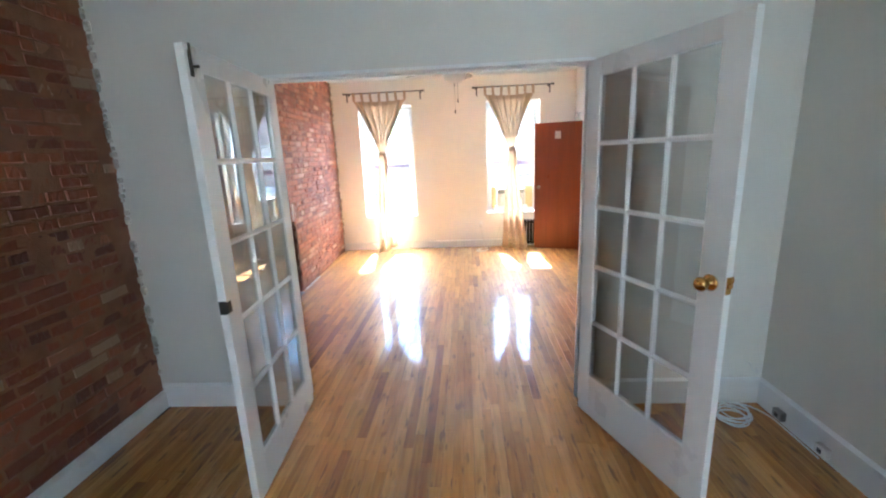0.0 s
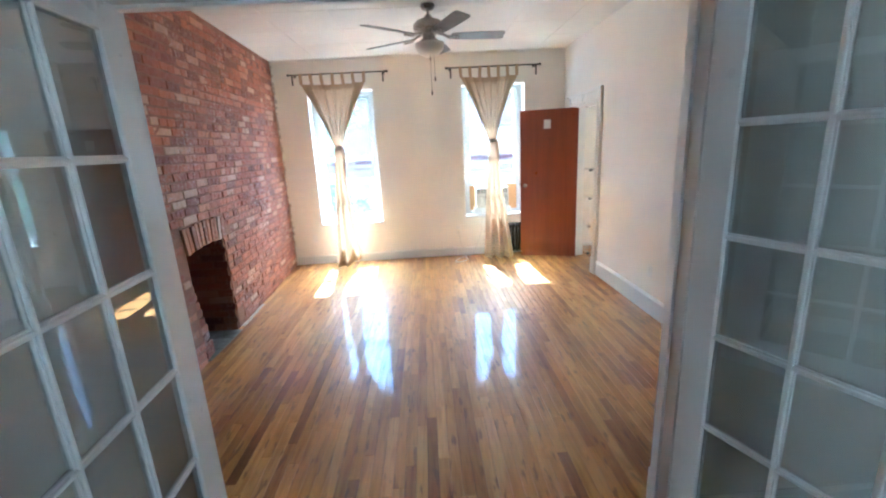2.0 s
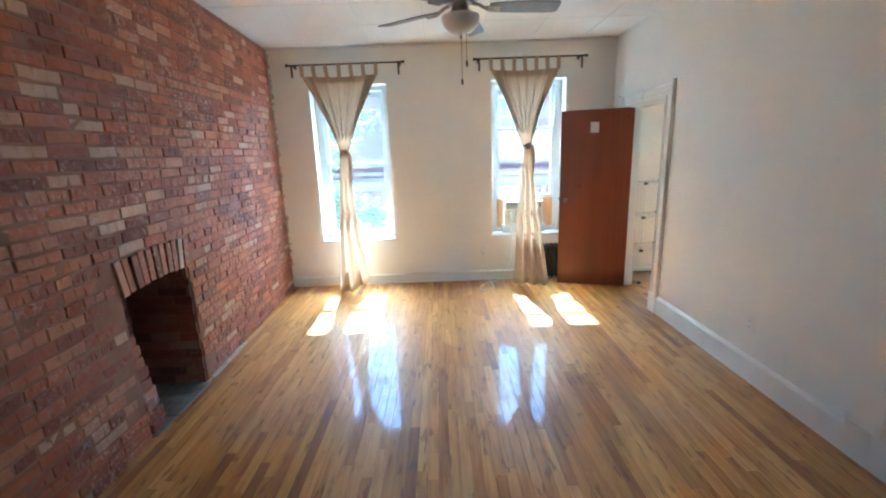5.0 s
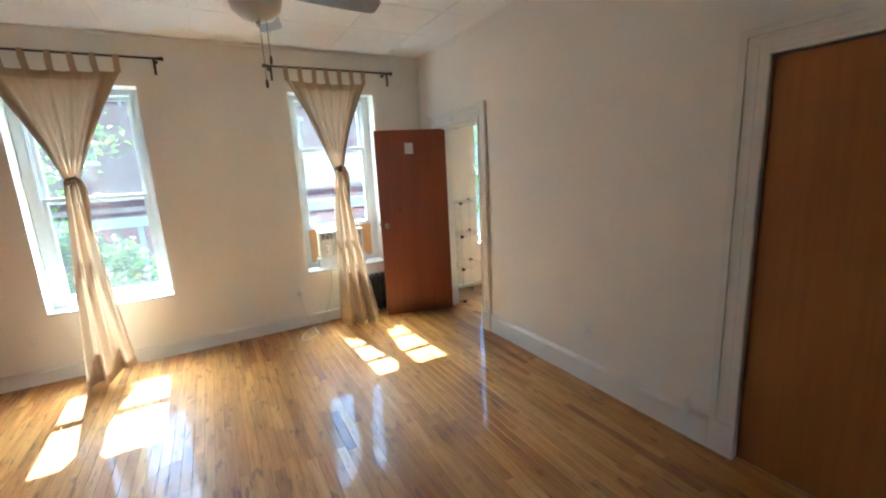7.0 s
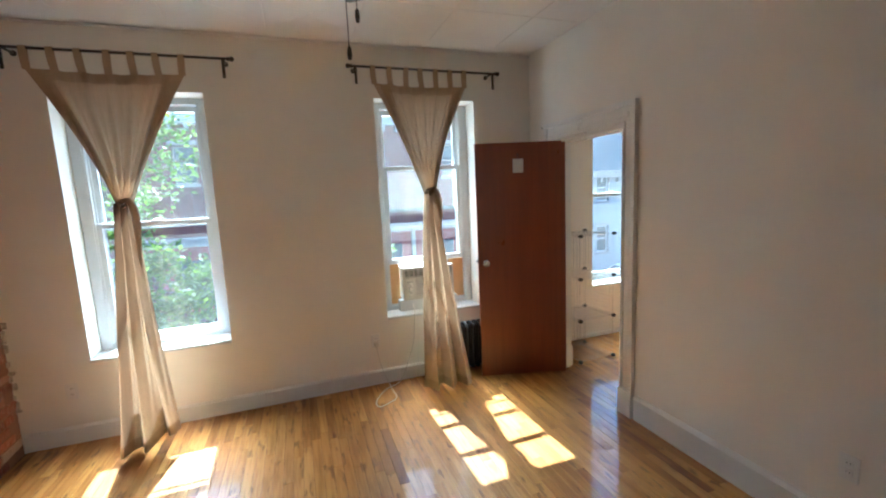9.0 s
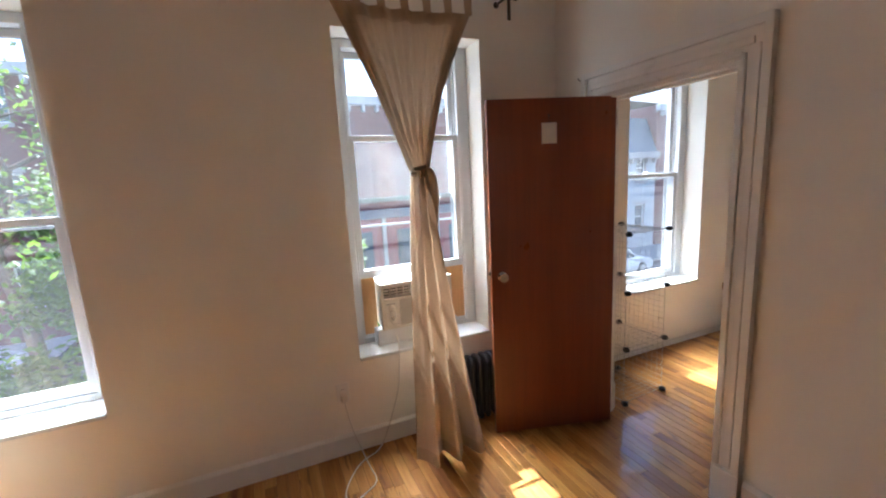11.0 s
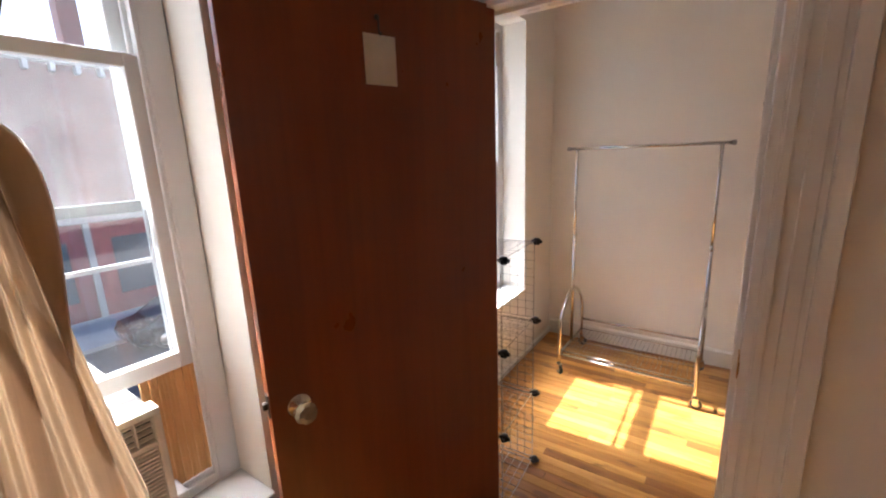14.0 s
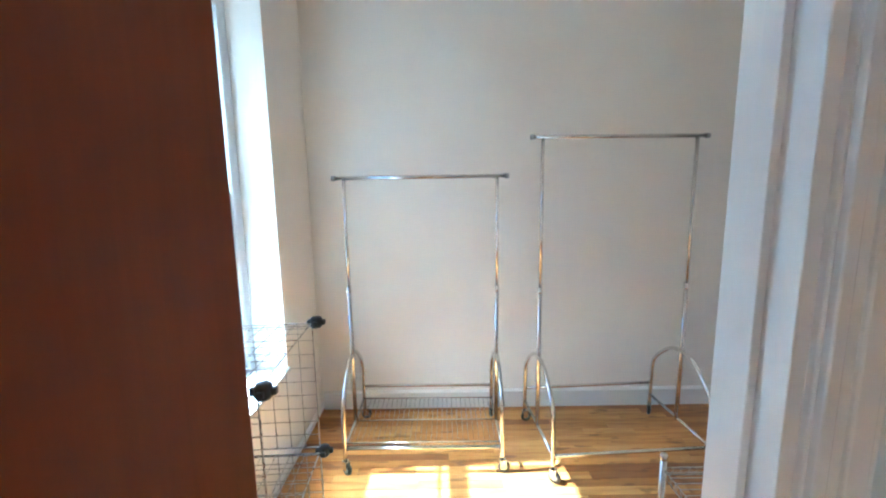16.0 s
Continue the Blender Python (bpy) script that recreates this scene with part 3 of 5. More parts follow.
window("window_1", "white painted double-hung window with both sashes closed", W1, YN, 7.33)
window("window_2", "white double-hung window with lower sash raised over an air conditioner", W2, YN, 7.33, raised=0.385, mid=1.50, low=-0.12)
# frames and panes of the two added, unseen windows
for name, w in (("window_4", W4), ("window_5", W5)):
    bm = bmesh.new()
    for q in ((w[0], w[2], w[0] + 0.07, w[3]), (w[1] - 0.07, w[2], w[1], w[3]), (w[0] + 0.07, w[3] - 0.07, w[1] - 0.07, w[3]), (w[0] + 0.07, w[2], w[1] - 0.07, w[2] + 0.07), (w[0] + 0.07, 1.52, w[1] - 0.07, 1.58)):
        rbox(bm, q[0], YS - 0.25, q[1], q[2], YS - 0.2, q[3], 0.003)
    win = struct(name, bm, "sash", "unseen white window added behind the walk's start to light the room", "window")
    bm = bmesh.new()
    box(bm, w[0] + 0.06, YS - 0.226, w[2] + 0.06, w[1] - 0.06, YS - 0.222, w[3] - 0.06)
    part("pane", bm, "glass", win).visible_shadow = False
window("window_3", "white painted double-hung bedroom window with both sashes closed", W3, BYN, 7.46)

# ---- doors ----
def french_leaf(label, m, knob, sgn, br):
    """A glazed door leaf with three by five panes, hinged at its origin and reaching along +x. sgn: the side its hinges show on."""
    w, h, t = 0.872, 2.058, 0.018
    sh, sf, tr, mu = 0.096, 0.114, 0.083, 0.024
    leaf_ob = thing("french_door", label, "door", m, "pair of french doors")
    for x0, x1 in ((0.0, sh), (w - sf, w)):
        bm = bmesh.new()
        rbox(bm, x0, -t, 0.012, x1, t, h, 0.003)
        part("stile", bm, "trim", leaf_ob)
    for name, z0, z1 in (("top_rail", h - tr, h), ("bottom_rail", 0.012, br)):
        bm = bmesh.new()
        rbox(bm, sh - 0.001, -t + 0.0005, z0, w - sf + 0.001, t - 0.0005, z1, 0.003)
        part(name, bm, "trim", leaf_ob)
    xs = [sh + (w - sh - sf) * i / 3 for i in range(4)]
    zs = [br + (h - tr - br) * i / 5 for i in range(6)]

    def bar(x0, z0, x1, z1, upright):
        bm = bmesh.new()
        rbox(bm, x0, -0.008, z0, x1, 0.008, z1, 0.002)
        if upright:
            rbox(bm, x0 + 0.006, -0.0165, z0 + 0.0004, x1 - 0.006, 0.0165, z1 - 0.0004, 0.004)
        else:
            rbox(bm, x0 + 0.0004, -0.0162, z0 + 0.006, x1 - 0.0004, 0.0162, z1 - 0.006, 0.004)
        part("muntin", bm, "trim", leaf_ob)

    for x in xs[1:3]:
        bar(x - mu / 2, br, x + mu / 2, h - tr, True)
    for z in zs[1:5]:
        bar(sh, z - mu / 2, w - sf, z + mu / 2, False)
    bm = bmesh.new()                                            # glazing beads round the opening
    for y in (-0.014, 0.014):
        for a, b in (((sh, br), (w - sf, br)), ((sh, h - tr), (w - sf, h - tr)), ((sh, br), (sh, h - tr)), ((w - sf, br), (w - sf, h - tr))):
            tube(bm, [(a[0], y * 0.75, a[1]), (b[0], y * 0.75, b[1])], 0.0055, 6)
    part("glazing_bead", bm, "trim", leaf_ob)
    for i in range(3):
        for j in range(5):
            bm = bmesh.new()
            box(bm, xs[i] + 0.001, -0.0017, zs[j] + 0.001, xs[i + 1] - 0.001, 0.0017, zs[j + 1] - 0.001)
            p = part("pane", bm, "glass_dimmed", leaf_ob)
            p.visible_shadow = False
    for z in (0.22, 1.02, 1.82):
        bm = bmesh.new()
        tube(bm, [(-0.004, sgn * 0.022, z - 0.045), (-0.004, sgn * 0.022, z + 0.045)], 0.006, 8)
        box(bm, -0.0035, sgn * 0.0, z - 0.044, -0.0005, sgn * 0.022, z + 0.044)
        part("hinge", bm, "steel_dark", leaf_ob)
    if knob:
        for s in (-1, 1):
            bm = bmesh.new()
            lathe(bm, [(0, 0), (0.033, 0), (0.034, 0.004), (0.028, 0.009), (0.012, 0.012), (0.0105, 0.03), (0.016, 0.036), (0.027, 0.044), (0.029, 0.054), (0.024, 0.064), (0.012, 0.069), (0, 0.07)],
                  24, pose(w - 0.062, s * t, 1.07, -90 * s))
            part("knob", bm, "brass", leaf_ob, "polished brass knob")
        bm = bmesh.new()
        rbox(bm, w - 0.001, -0.013, 1.035, w + 0.0022, 0.013, 1.105, 0.001)
        rbox(bm, w, -0.008, 1.061, w + 0.013, 0.008, 1.079, 0.003)
        part("latch", bm, "brass", leaf_ob)
    else:
        bm = bmesh.new()
        rbox(bm, w - 0.001, -0.016, 0.985, w + 0.0025, 0.016, 1.045, 0.001)
        rbox(bm, w - 0.03, sgn * -t - 0.004, 0.99, w + 0.002, sgn * -t + 0.004, 1.04, 0.0015)
        part("strike_plate", bm, "steel_dark", leaf_ob)
        bm = bmesh.new()
        y = -sgn * (t + 0.004)
        rbox(bm, w - 0.042, min(y, y * 0.5), h - 0.115, w - 0.018, max(y, y * 0.5), h - 0.02, 0.002)
        tube(bm, [(w - 0.03, y, h - 0.11), (w - 0.03, y, h + 0.004)], 0.005, 8)
        tube(bm, [(w - 0.03, y, h - 0.08), (w - 0.03, y * 2.2, h - 0.08)], 0.006, 8)
        part("surface_bolt", bm, "steel_dark", leaf_ob, "dark steel surface bolt")
    return leaf_ob


french_leaf("white glazed french door, open, with dark strike plate", pose(-0.905, 2.455, 0, 0, 0, -86.2), False, -1, 0.215)
french_leaf("white glazed french door, open, with brass knob", pose(0.884, 2.372, 0, 0, 0, -68.8), True, 1, 0.275)


def flush_door(name, label, m, w, h, t, with_knob):
    """A flush veneered door, hinged at its origin, reaching along +x, with its thickness towards -y."""
    d = thing(name, label, "door", m)
    bm = bmesh.new()
    rbox(bm, 0.0, -t, 0.012, w, 0, h, 0.0025)
    part("slab", bm, "door_wood" if with_knob else "closet_wood", d)
    if with_knob:
        for s, y in ((1, 0.0), (-1, -t)):
            bm = bmesh.new()
            lathe(bm, [(0, 0), (0.03, 0), (0.031, 0.003), (0.026, 0.008), (0.011, 0.011), (0.010, 0.026), (0, 0.026)], 20, pose(w - 0.066, y, 1.022, -90 * s))
            rose = part("rosette", bm, "chrome", d)
            bm = bmesh.new()
            lathe(bm, [(0, 0.024), (0.012, 0.026), (0.024, 0.034), (0.0275, 0.046), (0.022, 0.058), (0.010, 0.062), (0, 0.062)], 10, pose(w - 0.066, y, 1.022, -90 * s))
            for f in bm.faces:
                f.smooth = False
            part("knob", bm, "crystal", rose, "faceted glass knob")
        bm = bmesh.new()
        rbox(bm, w - 0.001, -t * 0.82, 1.01, w + 0.002, -t * 0.18, 1.07, 0.001)
        rbox(bm, w, -t * 0.68, 1.031, w + 0.012, -t * 0.32, 1.05, 0.003)
        part("latch", bm, "steel_dark", d)
    for z in (0.22, 1.9):
        bm = bmesh.new()
        y = 0.006 if with_knob else -t - 0.006
        tube(bm, [(-0.004, y, z - 0.045), (-0.004, y, z + 0.045)], 0.006, 8)
        part("hinge", bm, "steel_dark" if not with_knob else "trim", d)
    return d


flush_door("bedroom_door", "orange-brown varnished flush wooden door, standing open", pose(2.037, 6.622, 0, 0, 0, 163.0), 0.755, 2.02, 0.035, True)
flush_door("closet_door", "brown varnished flush wooden door, closed", pose(XE + 0.012, C1 - 0.004, 0, 0, 0, -90), C1 - C0 - 0.008, 2.022, -0.035, False)

# note hung on the bedroom door, by a hook
DOOR = pose(2.037, 6.622, 0, 0, 0, 163.0)
note = thing("door_note", "small blank cream paper card hung on a door hook", "note", DOOR)
bm = bmesh.new()
rbox(bm, 0.355, 0.003, 1.772, 0.443, 0.0045, 1.886, 0.0006)
part("card", bm, "paper", note)
bm = bmesh.new()
tube(bm, smooth_line([(0.4, 0.002, 1.925), (0.4, 0.006, 1.915), (0.401, 0.007, 1.895), (0.4, 0.012, 1.883), (0.399, 0.015, 1.889)], 4), 0.0022, 6)
lathe(bm, [(0, 0), (0.007, 0), (0.006, 0.003), (0, 0.004)], 12, pose(0.4, 0, 1.925, -90))
part("hook", bm, "steel_dark", note)

# strike plate in the bedroom door lining
strike = thing("door_strike", "worn brass strike plate on a white door lining", "strike plate")
bm = bmesh.new()
rbox(bm, XE + 0.006, D0 + 0.0195, 1.03, XE + 0.04, D0 + 0.0225, 1.095, 0.001)
rbox(bm, XE - 0.006, D0 + 0.019, 1.045, XE + 0.008, D0 + 0.023, 1.08, 0.002)
part("plate", bm, "brass", strike)
# door closer bracket above the bedroom door
bracket = thing("wall_hook", "small white painted hook on the door casing", "hook")
bm = bmesh.new()
rbox(bm, XE - 0.022, 6.83, 2.13, XE - 0.015, 6.86, 2.17, 0.002)
tube(bm, smooth_line([(XE - 0.02, 6.845, 2.15), (XE - 0.045, 6.845, 2.145), (XE - 0.055, 6.845, 2.16)], 5), 0.005, 8)
part("hook_body", bm, "nickel", bracket)


# ---- fireplace ----
fire = thing("fireplace", "old brick fireplace opening with a slanted soldier course and grey hearth", "fireplace")
FA, FB, FT = 4.215, 4.835, 0.895
bm = bmesh.new()
for y0, y1 in ((FA - 0.11, FA), (FB, FB + 0.11)):
    box(bm, -2.36, y0, 0.0, -1.90, y1, 1.25)
box(bm, -2.46, FA - 0.11, 0.0, -2.36, FB + 0.11, 1.25)
box(bm, -2.36, FA, FT + 0.21, -1.93, FB, 1.25)
part("firebox", bm, "mortar_dimmed", fire)
for row in range(13):
    z = 0.002 + row * 0.069
    for side, y in ((1, FA), (-1, FB)):
        n = 2
        for i in range(n):
            x0 = -1.90 - (i + 1) * 0.215 + (0.1 if row % 2 else 0)
            x1 = min(x0 + 0.205, -1.885)
            b2 = bmesh.new()
            ins = random.uniform(0.002, 0.012)
            rbox(b2, max(x0, -2.355), min(y, y + side * ins), z, x1, max(y, y + side * ins), z + 0.06, 0.003, None, 1)
            part("brick", b2, "brick_soot", fire)
for row in range(13):
    z = 0.002 + row * 0.069
    for i in range(3):
        y0 = FA + 0.006 + i * 0.207
        b2 = bmesh.new()
        rbox(b2, -2.362, y0, z, -2.345 - random.uniform(0, 0.008), min(y0 + 0.197, FB - 0.006), z + 0.06, 0.003, None, 1)
        part("brick", b2, "brick_soot", fire)
# ledge of broken brick low in the opening
for i, (x, y, z, a) in enumerate([(-1.985 - 0.004 * k, 4.292 - 0.009 * k + 0.006 * (k % 2), 0.07 * k, (8, -5, 12, 3, -7, 4, -3)[k % 7]) for k in range(9)] + [(-2.2, 4.27 - 0.004 * k, 0.07 * k, (5, -6, 9)[k % 3]) for k in range(8)]):
    b2 = bmesh.new()
    rbox(b2, -0.1, -0.075, 0, 0.1, 0.075, 0.066, 0.005, pose(x, y, z + 0.002, 0, 0, a), 1)
    part("brick", b2, "brick_soot", fire)
# slanted soldier bricks over the opening
n = 11
for i in range(n):
    f = (i + 0.5) / n
    lean = (f - 0.5) * -16 + random.uniform(-2, 2)
    y = FA - 0.03 + f * (FB - FA + 0.06)
    zb = FT + 0.02 * math.sin(f * math.pi) + 0.004 * random.random()
    b2 = bmesh.new()
    rbox(b2, -0.09, -0.0235, 0, 0.012 + random.uniform(-0.003, 0.004), 0.0235, 0.2 + random.uniform(-0.008, 0.008), 0.004, pose(brick_x(y), y, zb, lean), 2)
    part("soldier_brick", b2, "brick_pale", fire, "pale worn brick")
# hearth slabs
for x0, y0, x1, y1 in ((-2.35, FA + 0.004, -2.1, 4.5), (-2.35, 4.505, -2.1, FB - 0.004), (-2.095, FA + 0.004, -1.85, 4.42), (-2.095, 4.425, -1.85, 4.65), (-2.095, 4.655, -1.85, FB - 0.004)):
    b2 = bmesh.new()
    rbox(b2, x0, y0, -0.03, x1, y1, 0.004 + random.uniform(-0.002, 0.003), 0.004, None, 1)
    part("hearth_slab", b2, "stone", fire)


# ---- curtains ----
def curtain(label, group, x0, x1, knot, kz, b0, b1, folds, seed, spread, lift, fall, y0=6.99, top_z=2.515):
    """A tab-top curtain knotted halfway: a fan of folds above the knot, a fall of folds below."""
    rng = random.Random(seed)
    root = thing("curtain", label, "curtain", group=group)
    cols, up, down = 110, 40, 46
    ph = [rng.uniform(0, 6.3) for _ in range(4)]

    def fold(u, v, depth):
        s = math.sin(math.tau * folds * u + ph[0] + 0.7 * math.sin(3 * u + v * 1.3))
        s += 0.45 * math.sin(math.tau * folds * 1.9 * u + ph[1] + 0.5 * v)
        s += 0.25 * math.sin(math.tau * folds * 0.45 * u + ph[2] - v)
        return depth * s

    def soft(u, f, depth):
        """The fewer, broader folds under the knot."""
        s = math.sin(math.tau * fall * u + ph[1] + 1.1 * math.sin(2.3 * u + f * 1.7))
        s += 0.45 * math.sin(math.tau * 2.1 * fall * u + ph[2] + 0.8 * f + math.sin(5 * u)) * (1.1 - 0.7 * f)
        s += 0.22 * math.sin(math.tau * 13.0 * u + ph[0] + f) * (1 - f)
        return depth * s

    def upper(u, f):
        """f: 0 at the top, 1 at the knot."""
        f2 = f ** 0.98
        xl, xr = x0 + (knot - 0.045 - x0) * f2, x1 + (knot + 0.045 - x1) * f2
        sag = -0.02 * math.sin(math.pi * f) * (u - 0.5) * 2
        x = xl + (xr - xl) * u + sag
        d = 0.010 + 0.026 * f ** 1.5
        y = y0 + fold(u, f * 2, d) * (0.6 + 0.4 * f) + 0.012 * math.sin(math.pi * f)
        tip = top_z - 0.012 * abs(math.sin(math.tau * 3.0 * u))
        z = tip + (kz - tip) * f - 0.02 * math.sin(math.pi * u) * (1 - f)
        return x, y, z

    def lower(u, f):
        """f: 0 at the knot, 1 at the hem."""
        g = f ** spread
        xl, xr = knot - 0.042 + (b0 - knot + 0.042) * g, knot + 0.042 + (b1 - knot - 0.042) * g
        wob = 0.012 * math.sin(4 * f + ph[3]) * f
        x = xl + (xr - xl) * u + wob
        y = y0 - 0.01 - 0.05 * min(1.0, f * 2.2) + soft(u, f, 0.042 + 0.018 * f) - 0.17 * f ** 1.6
        z = kz + (0.03 + lift * max(0.0, u - 0.45) * f - kz) * f + 0.02 * f * (math.sin(7 * u + ph[1]) * 0.5 + 0.5)
        return x, y, z

    for nm, fn, rows in (("upper_drape", upper, up), ("lower_drape", lower, down)):
        bm = bmesh.new()
        grid = [[bm.verts.new(fn(i / cols, j / rows)) for i in range(cols + 1)] for j in range(rows + 1)]
        for j in range(rows):
            for i in range(cols):
                bm.faces.new((grid[j][i], grid[j][i + 1], grid[j + 1][i + 1], grid[j + 1][i])).smooth = True
        part(nm, bm, "cloth", root)
    for nm, fn, f0, f1, off in (("header_band", upper, -0.012, 0.075, 0.004), ("hem_band", lower, 0.962, 1.004, 0.003)):
        bm = bmesh.new()
        for s in (-1, 1):
            grid = [[bm.verts.new(Vector(fn(i / cols, f0 + (f1 - f0) * j / 4 if f0 > 0 or j else 0.0)) + Vector((0, s * off, 0.0))) for i in range(cols + 1)] for j in range(5)]
            for j in range(4):
                for i in range(cols):
                    bm.faces.new((grid[j][i], grid[j][i + 1], grid[j + 1][i + 1], grid[j + 1][i])).smooth = True
        part(nm, bm, "cloth_band", root)
    for u0, u1 in ((0.0, 0.13), (0.87, 1.0)):                   # doubled hems down both sides
        bm = bmesh.new()
        for s in (-1, 1):
            grid = [[bm.verts.new(Vector(upper(u0 + (u1 - u0) * i / 16, 0.07 + 0.91 * j / up)) + Vector((0, s * 0.0035, 0))) for i in range(17)] for j in range(up + 1)]
            for j in range(up):
                for i in range(16):
                    bm.faces.new((grid[j][i], grid[j][i + 1], grid[j + 1][i + 1], grid[j + 1][i])).smooth = True
        part("side_hem", bm, "cloth_band", root)
    tabs = 7
    for i in range(tabs):
        u = 0.02 + 0.96 * i / (tabs - 1)
        x, y, z = upper(u, 0)
        w = 0.020
        bm = bmesh.new()
        prof = [(y - 0.004, z - 0.012), (y - 0.006, z + 0.03), (y0 - 0.013, 2.618), (y0 - 0.010, 2.632), (y0, 2.637), (y0 + 0.010, 2.632), (y0 + 0.013, 2.618), (y + 0.006, z + 0.03), (y + 0.004, z - 0.012)]
        lean = rng.uniform(-0.008, 0.008)
        rings = []
        for py, pz in smooth_line([(0, a, b) for a, b in prof], 3) and [(p.y, p.z) for p in smooth_line([(0, a, b) for a, b in prof], 3)]:
            k = (pz - z) / 0.12
            rings.append((bm.verts.new((x - w - 0.004 * math.sin(3 * k) + lean * k, py, pz)), bm.verts.new((x + w - 0.004 * math.sin(2 * k) + lean * k, py, pz))))
        for a, b in zip(rings, rings[1:]):
            bm.faces.new((a[0], a[1], b[1], b[0])).smooth = True
        part("tab", bm, "cloth_band", root)
    # the knot and the loop that comes out of it
    bm = bmesh.new()
    ring = [(knot + 0.030 * math.cos(a), y0 - 0.006 + 0.030 * math.sin(a), kz - 0.012 + 0.010 * math.sin(a + 0.6)) for a in [k * math.tau / 18 for k in range(18)]]
    tube(bm, ring, [0.018 + 0.003 * math.sin(k * 1.7) for k in range(18)], 10, True)
    ring = [(knot + 0.031 * math.cos(a), y0 - 0.006 + 0.031 * math.sin(a), kz + 0.014 + 0.008 * math.cos(a)) for a in [k * math.tau / 18 for k in range(18)]]
    tube(bm, ring, 0.013, 8, True)
    part("knot", bm, "cloth", root)
    bm = bmesh.new()
    tube(bm, smooth_line([(knot + 0.035, y0 - 0.035, kz + 0.01), (knot + 0.058, y0 - 0.04, kz - 0.03), (knot + 0.068, y0 - 0.045, kz - 0.12), (knot + 0.066, y0 - 0.05, kz - 0.26), (knot + 0.06, y0 - 0.055, kz - 0.46)], 6),
         [0.003 + (0.014 + 0.010 * math.sin(math.pi * k / 24)) * (1 - (k / 24) ** 4) for k in range(25)], 8)
    part("loose_tail", bm, "cloth", root)
    return root


curtain("cream cotton tab-top curtain knotted in the middle", "knotted curtains", -1.60, -0.735, -1.185, 1.665, -1.325, -0.985, 6, 3, 1.12, 0.2, 2.6)
curtain("cream cotton tab-top curtain knotted over an air conditioner", "knotted curtains", 0.535, 1.325, 0.955, 1.66, 0.765, 1.195, 7, 8, 0.95, 0.0, 3.4)


def curtain_rod(x0, x1):
    rod = thing("curtain_rod", "dark bronze metal curtain rod on two brackets", "curtain rod", group="curtain rods")
    bm = bmesh.new()
    tube(bm, [(x0, 6.99, 2.622), (x1, 6.99, 2.622)], 0.0085, 12)
    part("rod", bm, "rod", rod)
    for x, s in ((x0, -1), (x1, 1)):
        bm = bmesh.new()
        lathe(bm, [(0, -0.012), (0.013, -0.010), (0.014, 0.0), (0.010, 0.006), (0.017, 0.016), (0.018, 0.024), (0.010, 0.034), (0, 0.036)], 14, pose(x, 6.99, 2.622, 0, 90 * s))
        part("finial", bm, "rod", rod)
        bm = bmesh.new()
        xx = x - s * 0.035
        lathe(bm, [(0, 0), (0.018, 0), (0.018, 0.004), (0.012, 0.008), (0, 0.008)], 14, pose(xx, YN - 0.0005, 2.622, 90))
        tube(bm, [(xx, YN - 0.004, 2.622), (xx, 6.985, 2.622)], 0.007, 8)
        rbox(bm, xx - 0.010, 6.975, 2.49, xx + 0.010, 6.984, 2.612, 0.003)
        part("rod_bracket", bm, "rod", rod)


curtain_rod(-1.725, -0.46)
curtain_rod(0.375, 1.60)


# ---- ceiling fan ----
fan = thing("ceiling_fan", "five-blade grey ceiling fan with frosted bowl light, at rest", "ceiling fan", pose(0.10, 5.13, 0))
bm = bmesh.new()
lathe(bm, [(0, CEIL - 0.004), (0.062, CEIL - 0.004), (0.066, CEIL - 0.02), (0.05, CEIL - 0.045), (0.022, CEIL - 0.055), (0.0, CEIL - 0.055)], 28)
part("canopy", bm, "nickel", fan)
bm = bmesh.new()
tube(bm, [(0, 0, CEIL - 0.04), (0, 0, 2.72)], 0.014, 12)
lathe(bm, [(0, 2.755), (0.03, 2.75), (0.034, 2.735), (0.026, 2.72), (0, 2.72)], 20)
part("downrod", bm, "nickel", fan)
bm = bmesh.new()
lathe(bm, [(0, 2.725), (0.05, 2.723), (0.105, 2.705), (0.135, 2.675), (0.138, 2.64), (0.125, 2.618), (0.09, 2.605), (0.06, 2.60), (0.058, 2.56), (0.08, 2.545), (0.085, 2.52), (0, 2.52)], 36)
part("motor_housing", bm, "nickel", fan)
bm = bmesh.new()
lathe(bm, [(0.0, 2.402), (0.03, 2.404), (0.08, 2.424), (0.118, 2.46), (0.132, 2.505), (0.130, 2.52), (0.122, 2.522), (0, 2.523)], 36)
part("light_bowl", bm, "bowl", fan, "frosted glass light bowl")
bm = bmesh.new()
lathe(bm, [(0, 2.378), (0.006, 2.38), (0.011, 2.39), (0.008, 2.398), (0.013, 2.404), (0, 2.406)], 14)
part("finial", bm, "nickel", fan)
